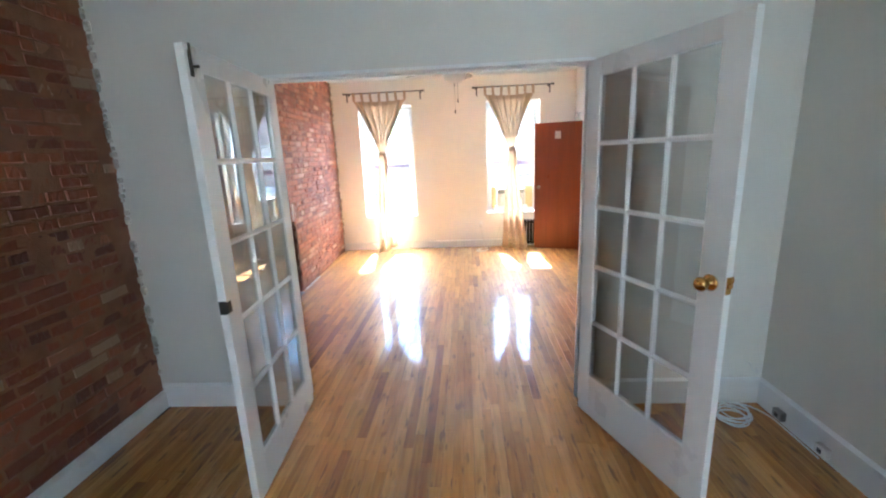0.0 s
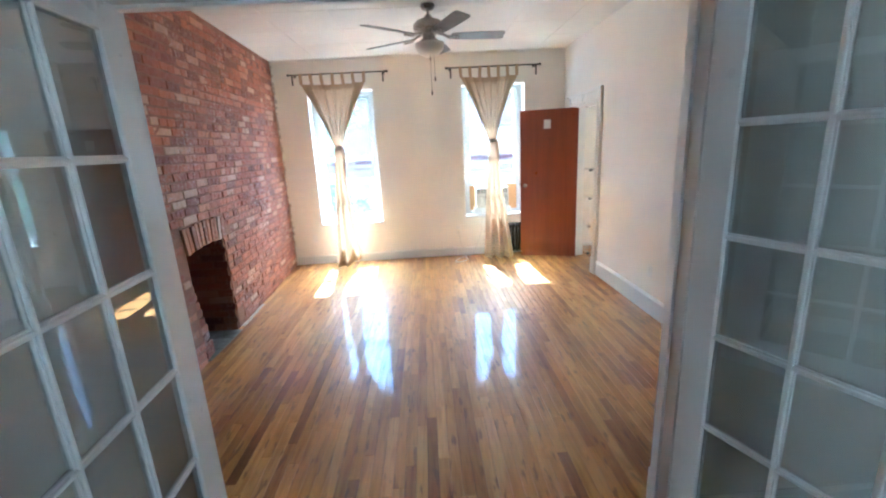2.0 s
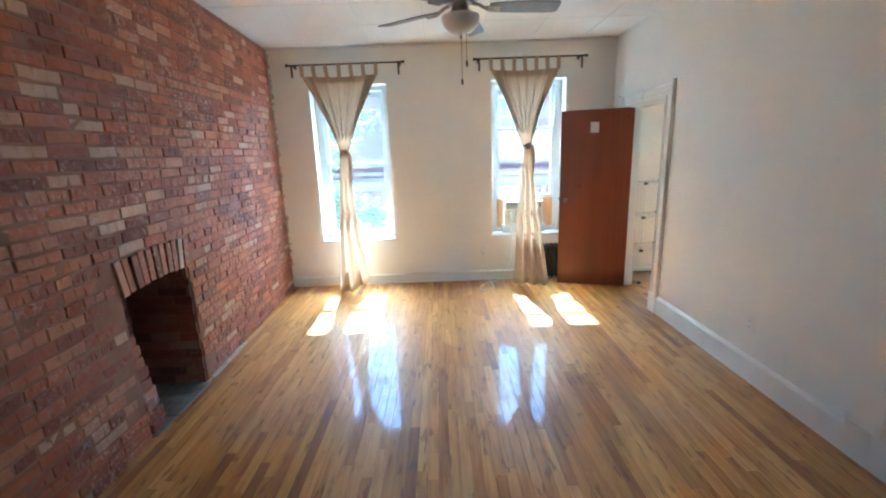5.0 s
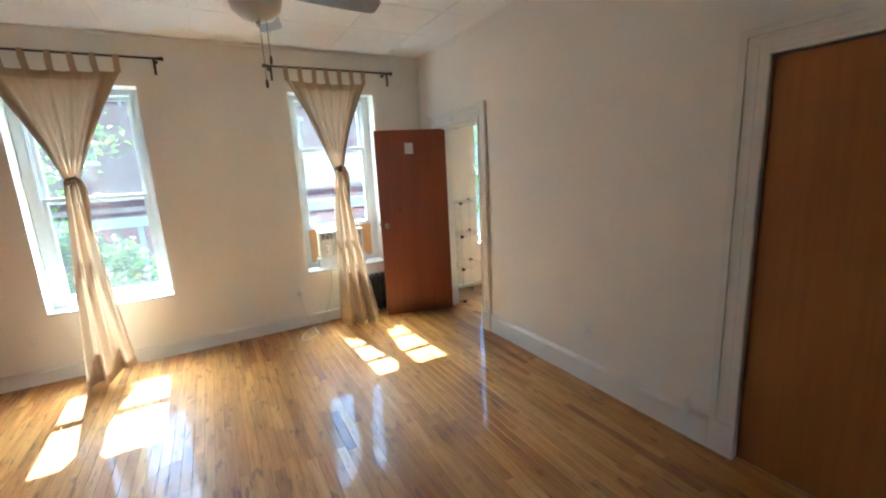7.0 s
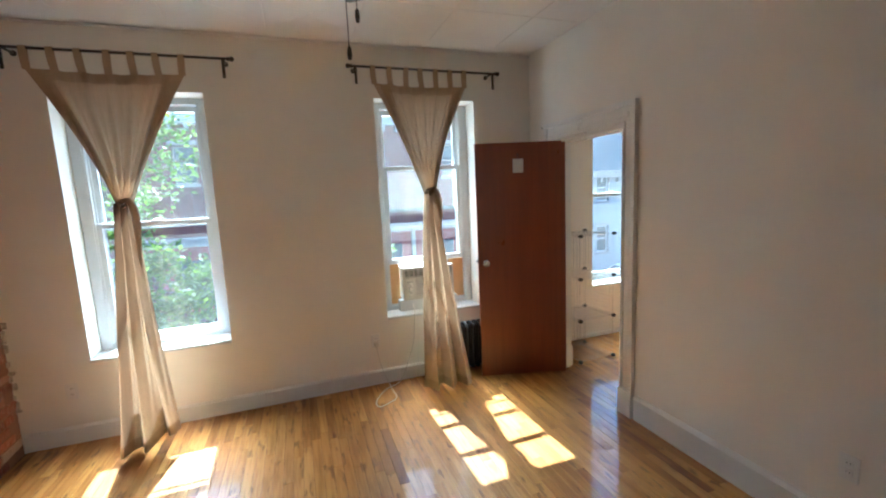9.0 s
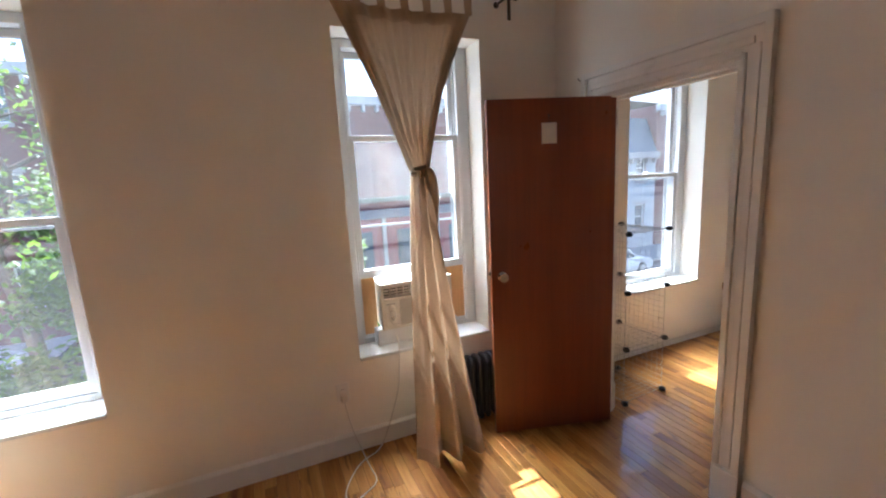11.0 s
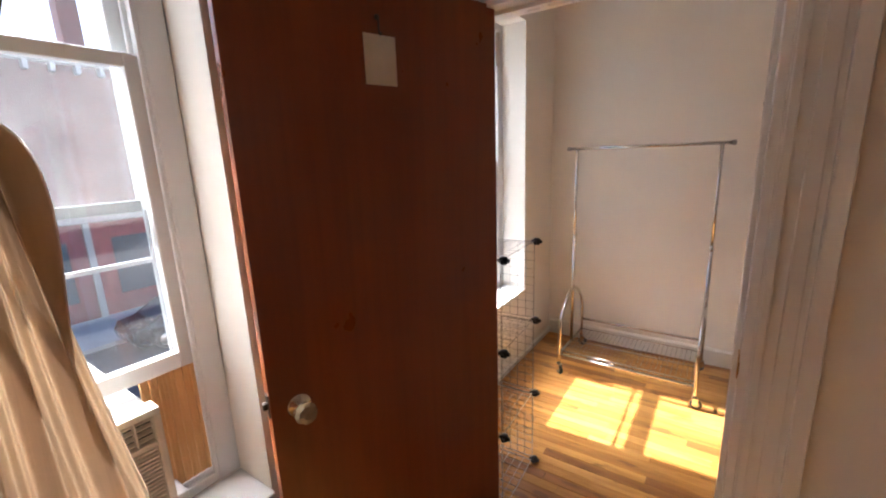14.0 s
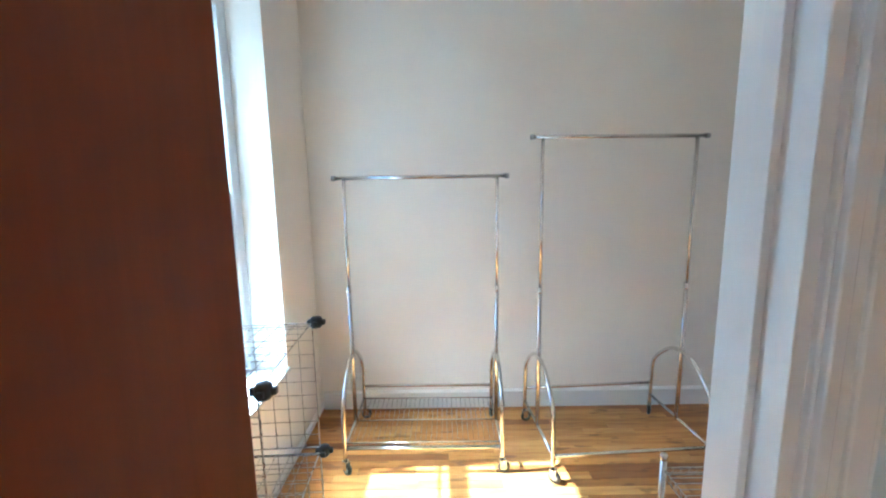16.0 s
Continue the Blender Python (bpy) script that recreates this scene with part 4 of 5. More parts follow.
for k in range(5):
    a = pose(0, 0, 0, 0, 0, 3.5 + 72 * k)
    bm = bmesh.new()
    b2 = bmesh.new()
    out = [(0.2, -0.048), (0.24, -0.058), (0.45, -0.068), (0.62, -0.071), (0.675, -0.066), (0.688, -0.05), (0.69, 0.05), (0.675, 0.066), (0.62, 0.071), (0.45, 0.068), (0.24, 0.058), (0.2, 0.048)]
    lo, hi = [b2.verts.new((x, y, -0.003)) for x, y in out], [b2.verts.new((x, y, 0.003)) for x, y in out]
    b2.faces.new(lo[::-1]), b2.faces.new(hi)
    for i in range(len(out)):
        j = (i + 1) % len(out)
        b2.faces.new((lo[i], lo[j], hi[j], hi[i]))
    b2.transform(a @ pose(0, 0, 2.575, -12))
    merge(bm, b2)
    blade = part("blade", bm, "blade", fan)
    bm = bmesh.new()
    tube(bm, [a @ Vector(p) for p in smooth_line([(0.085, 0, 2.60), (0.13, 0, 2.592), (0.17, 0, 2.572), (0.22, 0, 2.566), (0.27, 0, 2.566)], 4)], [0.012 + 0.006 * (i > 8) for i in range(17)], 8)
    rbox(bm, 0.195, -0.03, 2.562, 0.27, 0.03, 2.568, 0.002, a @ pose(0, 0, 0, 0))
    part("blade_iron", bm, "nickel", blade)
for x, y, z in ((0.035, -0.04, 2.19), (0.0, -0.05, 2.07)):
    bm = bmesh.new()
    tube(bm, [(x * 0.6, y * 0.4, 2.52), (x, y, 2.45), (x, y, z + 0.04)], 0.0016, 6)
    lathe(bm, [(0, z), (0.006, z + 0.003), (0.008, z + 0.02), (0.006, z + 0.038), (0.002, z + 0.045), (0, z + 0.045)], 12, pose(x, y, 0))
    part("pull_chain", bm, "steel_dark", fan, "thin pull chain with dark fob")


# ---- air conditioner and filler panels ----
ac = thing("air_conditioner", "off-white window air conditioner with louvred front, on the sill", "air conditioner", pose(0, 0, 0))
bm = bmesh.new()
AX0, AX1, AZ0, AZ1, AY = 0.735, 1.215, 0.69, 0.985, 7.195
rbox(bm, AX0 + 0.008, AY + 0.05, AZ0, AX1 - 0.008, 7.75, AZ1 - 0.006, 0.006)
part("case", bm, "ac_plastic", ac)
bm = bmesh.new()
fr = [(AX0, AZ0, AX1, AZ0 + 0.022), (AX0, AZ1 - 0.02, AX1, AZ1), (AX0, AZ0 + 0.022, AX0 + 0.018, AZ1 - 0.02), (AX1 - 0.018, AZ0 + 0.022, AX1, AZ1 - 0.02),
      (AX0 + 0.018, AZ1 - 0.108, AX1 - 0.018, AZ1 - 0.092), (AX0 + 0.018, AZ0 + 0.022, AX0 + 0.118, AZ1 - 0.108)]
for x0, z0, x1, z1 in fr:
    rbox(bm, x0, AY, z0, x1, AY + 0.055, z1, 0.004)
part("front_frame", bm, "ac_plastic", ac)
bm = bmesh.new()
box(bm, AX0 + 0.01, AY + 0.03, AZ0 + 0.01, AX1 - 0.01, AY + 0.049, AZ1 - 0.01)
part("backing", bm, "black_plastic", ac)
for i in range(4):
    bm = bmesh.new()
    rbox(bm, AX0 + 0.02, -0.006, -0.0016, AX1 - 0.02, 0.010, 0.0016, 0.001, pose(0, AY + 0.014, AZ1 - 0.082 + i * 0.0175, 12), 1)
    part("louvre", bm, "ac_plastic", ac)
for i in range(9):
    bm = bmesh.new()
    x = AX0 + 0.06 + i * 0.045
    rbox(bm, x - 0.002, AY + 0.003, AZ1 - 0.091, x + 0.002, AY + 0.026, AZ1 - 0.021, 0.001, None, 1)
    part("louvre_divider", bm, "ac_plastic", ac)
for i in range(14):
    bm = bmesh.new()
    z = AZ0 + 0.028 + i * 0.0114
    rbox(bm, AX0 + 0.12, AY + 0.004, z, AX1 - 0.02, AY + 0.02, z + 0.006, 0.001, None, 1)
    part("grille_bar", bm, "ac_plastic", ac)
bm = bmesh.new()
rbox(bm, AX0 + 0.03, AY - 0.002, AZ1 - 0.134, AX0 + 0.085, AY + 0.002, AZ1 - 0.126, 0.0005)
part("nameplate", bm, "grey_plastic", ac)
bm = bmesh.new()
lathe(bm, [(0, 0), (0.024, 0), (0.0235, 0.003), (0.02, 0.0045), (0, 0.0045)], 24, pose(AX0 + 0.066, AY, AZ0 + 0.098, 90) @ Matrix.Diagonal((1, 2.7, 1, 1)))
panel = part("control_panel", bm, "white_plastic", ac, "pale oval control panel")
bm = bmesh.new()
lathe(bm, [(0.013, 0.0), (0.0165, 0.0), (0.0165, 0.006), (0.013, 0.006)], 24, pose(AX0 + 0.066, AY - 0.001, AZ0 + 0.098, 90) @ Matrix.Diagonal((1, 2.5, 1, 1)))
part("bezel", bm, "grey_plastic", panel)
for z in (0.078, 0.126):
    bm = bmesh.new()
    lathe(bm, [(0, 0), (0.0115, 0), (0.0105, 0.012), (0.007, 0.014), (0, 0.014)], 18, pose(AX0 + 0.066, AY - 0.003, AZ0 + z, 90))
    rbox(bm, -0.002, -0.010, 0.010, 0.002, 0.010, 0.018, 0.001, pose(AX0 + 0.066, AY - 0.003, AZ0 + z, 90, 0, 0))
    part("dial", bm, "ac_plastic", panel)
for x0, x1 in ((0.632, AX0 + 0.004), (AX1 - 0.004, 1.368)):
    pn = thing("filler_panel", "tan pleated filler panel beside the air conditioner", "panel", group="window filler panels")
    bm = bmesh.new()
    n = int((x1 - x0 - 0.012) / 0.011)
    for i in range(n):
        a = x0 + 0.006 + i * (x1 - x0 - 0.012) / n
        rbox(bm, a, 7.317 + 0.003 * (i % 2), 0.628, a + (x1 - x0 - 0.012) / n - 0.0008, 7.327, 1.0095, 0.0015, None, 1)
    tagged(part("pleated_sheet", bm, "panel_wood", pn), kind="stuff")
    bm = bmesh.new()
    rbox(bm, x0 + 0.004, 7.312, 0.626, x1 - 0.004, 7.322, 0.642, 0.002)
    part("edge_strip", bm, "sash", pn)
ledge = thing("support_board", "white painted board under the air conditioner", "board")
bm = bmesh.new()
rbox(bm, 0.70, 7.215, 0.589, 1.25, 7.295, 0.69, 0.004)
part("board", bm, "sash", ledge)
film = tagged(new("crumpled_wrapper"), "crumpled white plastic wrapper lying on the air conditioner", "wrapper")
bm = bmesh.new()
rng = random.Random(4)
g = [[bm.verts.new((0.80 + 0.2 * i / 14 + rng.uniform(-0.006, 0.006), 7.215 + 0.075 * j / 7 + rng.uniform(-0.004, 0.004), 0.986 + (0.002 + 0.026 * rng.random()) * math.sin(math.pi * i / 14) * math.sin(math.pi * (j + 0.3) / 8))) for i in range(15)] for j in range(8)]
for j in range(7):
    for i in range(14):
        bm.faces.new((g[j][i], g[j][i + 1], g[j + 1][i + 1], g[j + 1][i]))
part("film", bm, "plastic_film", film)


# ---- radiator ----
rad = thing("radiator", "black cast-iron column radiator under the window", "radiator")
bm = bmesh.new()
for y in (6.995, 7.042, 7.088):
    tube(bm, [(0, y, 0.045), (0, y, 0.07), (0, y, 0.40), (0, y, 0.43)], [0.017, 0.015, 0.015, 0.018], 10)
tube(bm, smooth_line([(0, 6.99, 0.415), (0, 7.0, 0.442), (0, 7.04, 0.452), (0, 7.08, 0.442), (0, 7.09, 0.415)], 4), 0.018, 10)
tube(bm, [(0, 6.985, 0.065), (0, 7.095, 0.065)], 0.019, 10)
sec = finish(bm, "section")
sec.materials.append(MAT["iron"])
for i in range(12):
    s = new("section", sec)
    s.parent, s.location = rad, (0.93 + 0.052 * i, 0, 0)
for z in (0.075, 0.41):
    bm = bmesh.new()
    tube(bm, [(0.91, 7.042, z), (1.52, 7.042, z)], 0.014, 10)
    part("nipple_rod", bm, "iron", rad)
for x in (0.93, 1.502):
    for y in (7.0, 7.08):
        bm = bmesh.new()
        lathe(bm, [(0, 0), (0.02, 0), (0.018, 0.01), (0.012, 0.04), (0.014, 0.06), (0, 0.06)], 12, pose(x, y, 0))
        part("foot", bm, "iron", rad)


# ---- sockets and cords ----
def outlet(label, m):
    """A duplex wall socket that looks along -y of its pose."""
    o = thing("wall_outlet", label, "outlet", m, "wall outlets")
    bm = bmesh.new()
    rbox(bm, -0.036, -0.006, -0.058, 0.036, 0.0, 0.058, 0.003)
    plate = part("plate", bm, "trim", o)
    for z in (-0.02, 0.02):
        bm = bmesh.new()
        rbox(bm, -0.016, -0.0085, z - 0.014, 0.016, -0.004, z + 0.014, 0.004)
        part("socket", bm, "trim", plate)
        bm = bmesh.new()
        for x in (-0.006, 0.006):
            box(bm, x - 0.001, -0.009, z - 0.003, x + 0.001, -0.0083, z + 0.006)
        part("slot", bm, "black_plastic", plate)
    return o


outlet("off-white duplex outlet on a cream wall", pose(XE - 0.001, 4.625, 0.40, 0, 0, -90))
outlet("off-white duplex outlet with a plug in it", pose(0.44, YN - 0.001, 0.395))
outlet("off-white duplex outlet on a white wall", pose(-1.69, YN - 0.001, 0.38))

cord = thing("power_cord", "white air conditioner power cord, plugged in and looped on the floor", "cord")
bm = bmesh.new()
pts = [(0.815, 7.19, 0.65), (0.80, 7.10, 0.60), (0.79, 7.088, 0.52), (0.775, 7.09, 0.36), (0.72, 7.085, 0.19), (0.66, 7.07, 0.06), (0.60, 7.04, 0.007), (0.50, 6.99, 0.006), (0.42, 6.90, 0.006), (0.36, 6.78, 0.006), (0.37, 6.70, 0.006), (0.45, 6.73, 0.006), (0.53, 6.80, 0.006),
       (0.52, 6.93, 0.02), (0.485, 7.05, 0.12), (0.46, 7.085, 0.22), (0.445, 7.09, 0.32), (0.44, 7.085, 0.355)]
tube(bm, smooth_line(pts, 6), 0.0038, 7)
part("cable", bm, "white_cord", cord)
bm = bmesh.new()
rbox(bm, 0.422, 7.065, 0.352, 0.458, 7.11, 0.398, 0.006)
part("plug", bm, "white_plastic", cord)

coil = thing("coiled_cable", "white cable coiled on the floor in a corner", "cable")
bm = bmesh.new()
pts = []
for i in range(150):
    a = i * math.tau / 24
    r = 0.085 + 0.012 * math.sin(i * 0.37)
    pts.append((1.74 + r * math.cos(a) + 0.01 * math.sin(i * 0.21), 2.24 + r * 0.9 * math.sin(a), 0.006 + 0.0105 * (i // 24) + 0.002 * math.sin(i)))
tube(bm, pts, 0.0045, 6)
tube(bm, smooth_line([pts[-1], (1.86, 2.30, 0.05), (1.95, 2.24, 0.02), (1.965, 2.1, 0.012), (1.962, 1.9, 0.012)], 6), 0.0045, 6)
tube(bm, smooth_line([(1.93, 2.415, 0.27), (1.915, 2.40, 0.275), (1.89, 2.37, 0.30), (1.90, 2.36, 0.27), (1.93, 2.38, 0.235), (1.95, 2.37, 0.23), (1.93, 2.365, 0.26)], 6), 0.004, 6)
part("cable", bm, "white_cord", coil)
for y, lab in ((1.90, "grey"), (2.20, "dark")):
    j = thing("cable_jack", "small wall jack mounted on the baseboard", "wall jack", group="baseboard jacks")
    bm = bmesh.new()
    rbox(bm, XE - 0.052, y - 0.035, 0.03, XE - 0.018, y + 0.035, 0.085, 0.006)
    part("jack_body", bm, "white_plastic" if lab == "grey" else "grey_plastic", j)
    bm = bmesh.new()
    rbox(bm, XE - 0.055, y - 0.012, 0.045, XE - 0.05, y + 0.012, 0.068, 0.001)
    part("port", bm, "black_plastic", j)
nub = thing("capped_pipe", "white painted capped pipe stub on the baseboard", "pipe")
bm = bmesh.new()
tube(bm, smooth_line([(XE - 0.05, 3.86, 0.18), (XE - 0.055, 3.86, 0.235), (XE - 0.045, 3.86, 0.245)], 4), 0.012, 10)
tube(bm, [(XE - 0.03, 3.78, 0.185), (XE - 0.03, 3.92, 0.185)], 0.011, 10)
part("pipe", bm, "trim", nub)


# ---- bedroom: garment racks, wire cubes, wire shelf ----
def rack(label, length, height, depth, m, shelf):
    """A chrome garment rack along +x of its pose, centred: arched ends on castors, telescopic posts, top bar."""
    rk = thing("garment_rack", label, "garment rack", m, "garment racks")
    hl, hd = length / 2, depth / 2
    for s in (-1, 1):
        x = s * hl
        bm = bmesh.new()
        arch = [(x, -hd, 0.085), (x, -hd + 0.005, 0.25), (x, -hd + 0.02, 0.40)]
        arch += [(x, -hd * 0.62, 0.50), (x, -hd * 0.3, 0.56), (x, 0.0, 0.575), (x, hd * 0.3, 0.56), (x, hd * 0.62, 0.50), (x, hd - 0.02, 0.40), (x, hd - 0.005, 0.25), (x, hd, 0.085)]
        tube(bm, smooth_line(arch, 5), 0.0125, 10)
        end = part("end_arch", bm, "chrome", rk)
        bm = bmesh.new()
        tube(bm, [(x, -hd, 0.15), (x, hd, 0.15)], 0.009, 8)
        part("end_rail", bm, "chrome", end)
        bm = bmesh.new()
        tube(bm, [(x, 0, 0.15), (x, 0, 0.98)], 0.0125, 10)
        part("lower_post", bm, "chrome", rk)
        bm = bmesh.new()
        tube(bm, [(x, 0, 0.95), (x, 0, height)], 0.0095, 10)
        lathe(bm, [(0.0128, 0.955), (0.0145, 0.96), (0.0145, 0.985), (0.010, 0.99)], 12, pose(x, 0, 0))
        part("upper_post", bm, "chrome", rk)
        for y in (-hd, hd):
            turn = 25 * s + (40 if y > 0 else -15)
            bm = bmesh.new()
            tube(bm, [(x, y, 0.105), (x, y, 0.075)], 0.009, 8)
            for o in (-0.013, 0.013):
                rbox(bm, -0.012, o - 0.0015, -0.01, 0.022, o + 0.0015, 0.042, 0.001, pose(x, y, 0.036, 0, 0, turn), 1)
            rbox(bm, -0.014, -0.0145, 0.038, 0.02, 0.0145, 0.042, 0.001, pose(x, y, 0.036, 0, 0, turn), 1)
            fork = part("caster", bm, "chrome", rk)
            bm = bmesh.new()
            lathe(bm, [(0, -0.010), (0.018, -0.010), (0.031, -0.009), (0.034, -0.004), (0.034, 0.004), (0.031, 0.009), (0.018, 0.010), (0, 0.010)], 20, pose(x, y, 0.034, 0, 0, turn) @ pose(0.012, 0, 0, 90))
            part("wheel", bm, "black_plastic", fork)
            bm = bmesh.new()
            lathe(bm, [(0, -0.0115), (0.016, -0.0115), (0.018, -0.010), (0.018, 0.010), (0.016, 0.0115), (0, 0.0115)], 16, pose(x, y, 0.034, 0, 0, turn) @ pose(0.012, 0, 0, 90))
            part("hub", bm, "grey_plastic", fork)
    bm = bmesh.new()
    tube(bm, [(-hl - 0.05, 0, height), (hl + 0.05, 0, height)], 0.011, 10)
    part("top_bar", bm, "chrome", rk)
    for s in (-1, 1):
        bm = bmesh.new()
        lathe(bm, [(0, 0), (0.0145, 0), (0.0155, 0.006), (0.0145, 0.022), (0, 0.024)], 12, pose(s * (hl + 0.045), 0, height, 0, 90 * s))
        part("end_cap", bm, "grey_plastic", rk)
    bm = bmesh.new()
    tube(bm, [(-hl, hd, 0.235), (hl, hd, 0.235)], 0.0095, 8)
    part("back_rail", bm, "chrome", rk)
    bm = bmesh.new()
    tube(bm, [(-hl, -hd, 0.15), (hl, -hd, 0.15)], 0.0095, 8)
    part("front_rail", bm, "chrome", rk)
    if shelf:
        for y, z in ((-hd + 0.01, 0.178), (-hd + 0.012, 0.152), (0.0, 0.15), (hd - 0.01, 0.15)):
            bm = bmesh.new()
            tube(bm, [(-hl, y, z), (hl, y, z)], 0.004, 6)
            part("shelf_wire", bm, "chrome", rk)
        for i in range(int(length / 0.03)):
            x = -hl + 0.02 + i * 0.03
            bm = bmesh.new()
            tube(bm, [(x, -hd + 0.01, 0.178), (x, -hd + 0.012, 0.153), (x, hd - 0.01, 0.153)], 0.0018, 4)
            part("shelf_wire", bm, "chrome", rk)
    return rk


rack("low chrome garment rack with a wire bottom shelf, on castors", 0.86, 1.615, 0.55, pose(3.875, 6.49, 0, 0, 0, -90.5), True)
rack("tall chrome garment rack on castors, with no shelf", 0.86, 1.815, 0.58, pose(3.83, 5.395, 0, 0, 0, -86.5), False)

cubes = thing("wire_cube_shelf", "empty three-tier black-jointed wire grid cube shelf", "shelf", pose(2.645, 6.725, 0, 0, 0, 3.0))
P = 0.392


bm = bmesh.new()
tube(bm, [(-P * 0.47, 0, 0), (P * 0.47, 0, 0)], 0.0011, 5)
wire_me = finish(bm, "grid_wire")
MAT["steel_grid"] = plain("grey_wire", (0.55, 0.54, 0.52), 0.3, 0.9, 0.15, 50, 0.0)
wire_me.materials.append(MAT["steel_grid"])


def grid_panel(parent, o, u, v):
    """A welded wire grid panel from corner o along u and v."""
    o, u, v = Vector(o), Vector(u), Vector(v)
    k = 0.012 / P
    bm = bmesh.new()
    tube(bm, [o + u * a + v * b for a, b in ((k, k), (1 - k, k), (1 - k, 1 - k), (k, 1 - k))], 0.0024, 6, True)
    panel = part("grid_panel", bm, "steel_grid", parent)
    n = u.cross(v).normalized()
    for along, across in ((u, v), (v, u)):
        m = Matrix((along.normalized(), across.normalized(), n)).transposed().to_4x4()
        for i in range(1, 9):
            w = new("grid_wire", wire_me)
            w.parent = panel
            w.matrix_basis = Matrix.Translation(o + along * 0.5 + across * (k + (1 - 2 * k) * i / 9)) @ m
    return panel


X, Y, Z = Vector((P, 0, 0)), Vector((0, P, 0)), Vector((0, 0, P))
for k in range(3):
    z = 0.018 + k * P
    grid_panel(cubes, (0, 0, z), Y, Z)
    grid_panel(cubes, (-P, 0, z), Y, Z)
    grid_panel(cubes, (-P, P, z), X, Z)
for k in range(4):
    grid_panel(cubes, (-P, 0, 0.018 + k * P), X, Y)
for x in (0, -P):
    for y in (0, P):
        for k in range(4):
            bm = bmesh.new()
            c = pose(x, y, 0.018 + k * P)
            lathe(bm, [(0, -0.017), (0.013, -0.015), (0.0175, -0.008), (0.0175, 0.008), (0.013, 0.015), (0, 0.017)], 12, c)
            for a in range(4):
                rbox(bm, 0.008, -0.007, -0.007, 0.025, 0.007, 0.007, 0.002, c @ pose(0, 0, 0, 0, 0, 90 * a), 1)
            part("connector", bm, "black_plastic", cubes)

ws = thing("wire_shelf_cart", "low chrome wire shelf with capped posts", "wire shelf", pose(3.0, 5.52, 0, 0, 0, 0))
for x in (0, -0.33):
    for y in (0, -0.5):
        bm = bmesh.new()
        tube(bm, [(x, y, 0.0), (x, y, 0.50)], 0.0125, 10)
        lathe(bm, [(0.0135, 0.496), (0.015, 0.50), (0.015, 0.516), (0.011, 0.522), (0, 0.522)], 12, pose(x, y, 0))
        post = part("post", bm, "chrome", ws)
for z in (0.1, 0.43):
    bm = bmesh.new()
    for dz in (0, 0.03):
        tube(bm, [(0, 0, z + dz), (-0.33, 0, z + dz), (-0.33, -0.5, z + dz), (0, -0.5, z + dz)], 0.0035, 6, True)
    for i in range(10):
        for ya in (0, -0.5):
            tube(bm, [(-0.033 * i, ya, z), (-0.033 * i - 0.0165, ya, z + 0.03), (-0.033 * i - 0.033, ya, z)], 0.0018, 4)
    for i in range(16):
        for xa in (0, -0.33):
            tube(bm, [(xa, -0.031 * i, z), (xa, -0.031 * i - 0.0155, z + 0.03), (xa, -0.031 * i - 0.031, z)], 0.0018, 4)
    for i in range(12):
        tube(bm, [(-0.03 * i, 0, z + 0.032), (-0.03 * i, -0.5, z + 0.032)], 0.002, 5)
    part("wire_tray", bm, "chrome", ws)

# ---- outdoors ----
GZ = -4.2
bm = bmesh.new()
box(bm, -400, -400, GZ - 0.3, 400, 500, GZ)
struct("ground", bm, "asphalt", "grey asphalt street", "road")
bm = bmesh.new()
rbox(bm, -120, 7.6, GZ - 0.1, 120, 12.0, GZ + 0.14, 0.02)
struct("pavement", bm, "pavement", "pale concrete pavement with a kerb", "pavement")
bm = bmesh.new()
rbox(bm, -120, 22.6, GZ - 0.1, 120, 26.3, GZ + 0.14, 0.02)
struct("pavement", bm, "pavement", "pale concrete pavement with a kerb", "pavement")
# unseen wall added as a reflector of warm sunlight into the front room
bm = bmesh.new()
box(bm, -24, YS - 11.4, GZ - 0.2, 24, YS - 11, 7.0)
struct("wall_yard", bm, "bounce_wall", "plain pale wall added out of view to bounce sunlight indoors", "wall")
bm = bmesh.new()
box(bm, -2.6, 7.3, GZ, 4.7, 7.6, -0.25)
struct("wall_below", bm, "facade_red", "brick house wall under the windows", "wall")


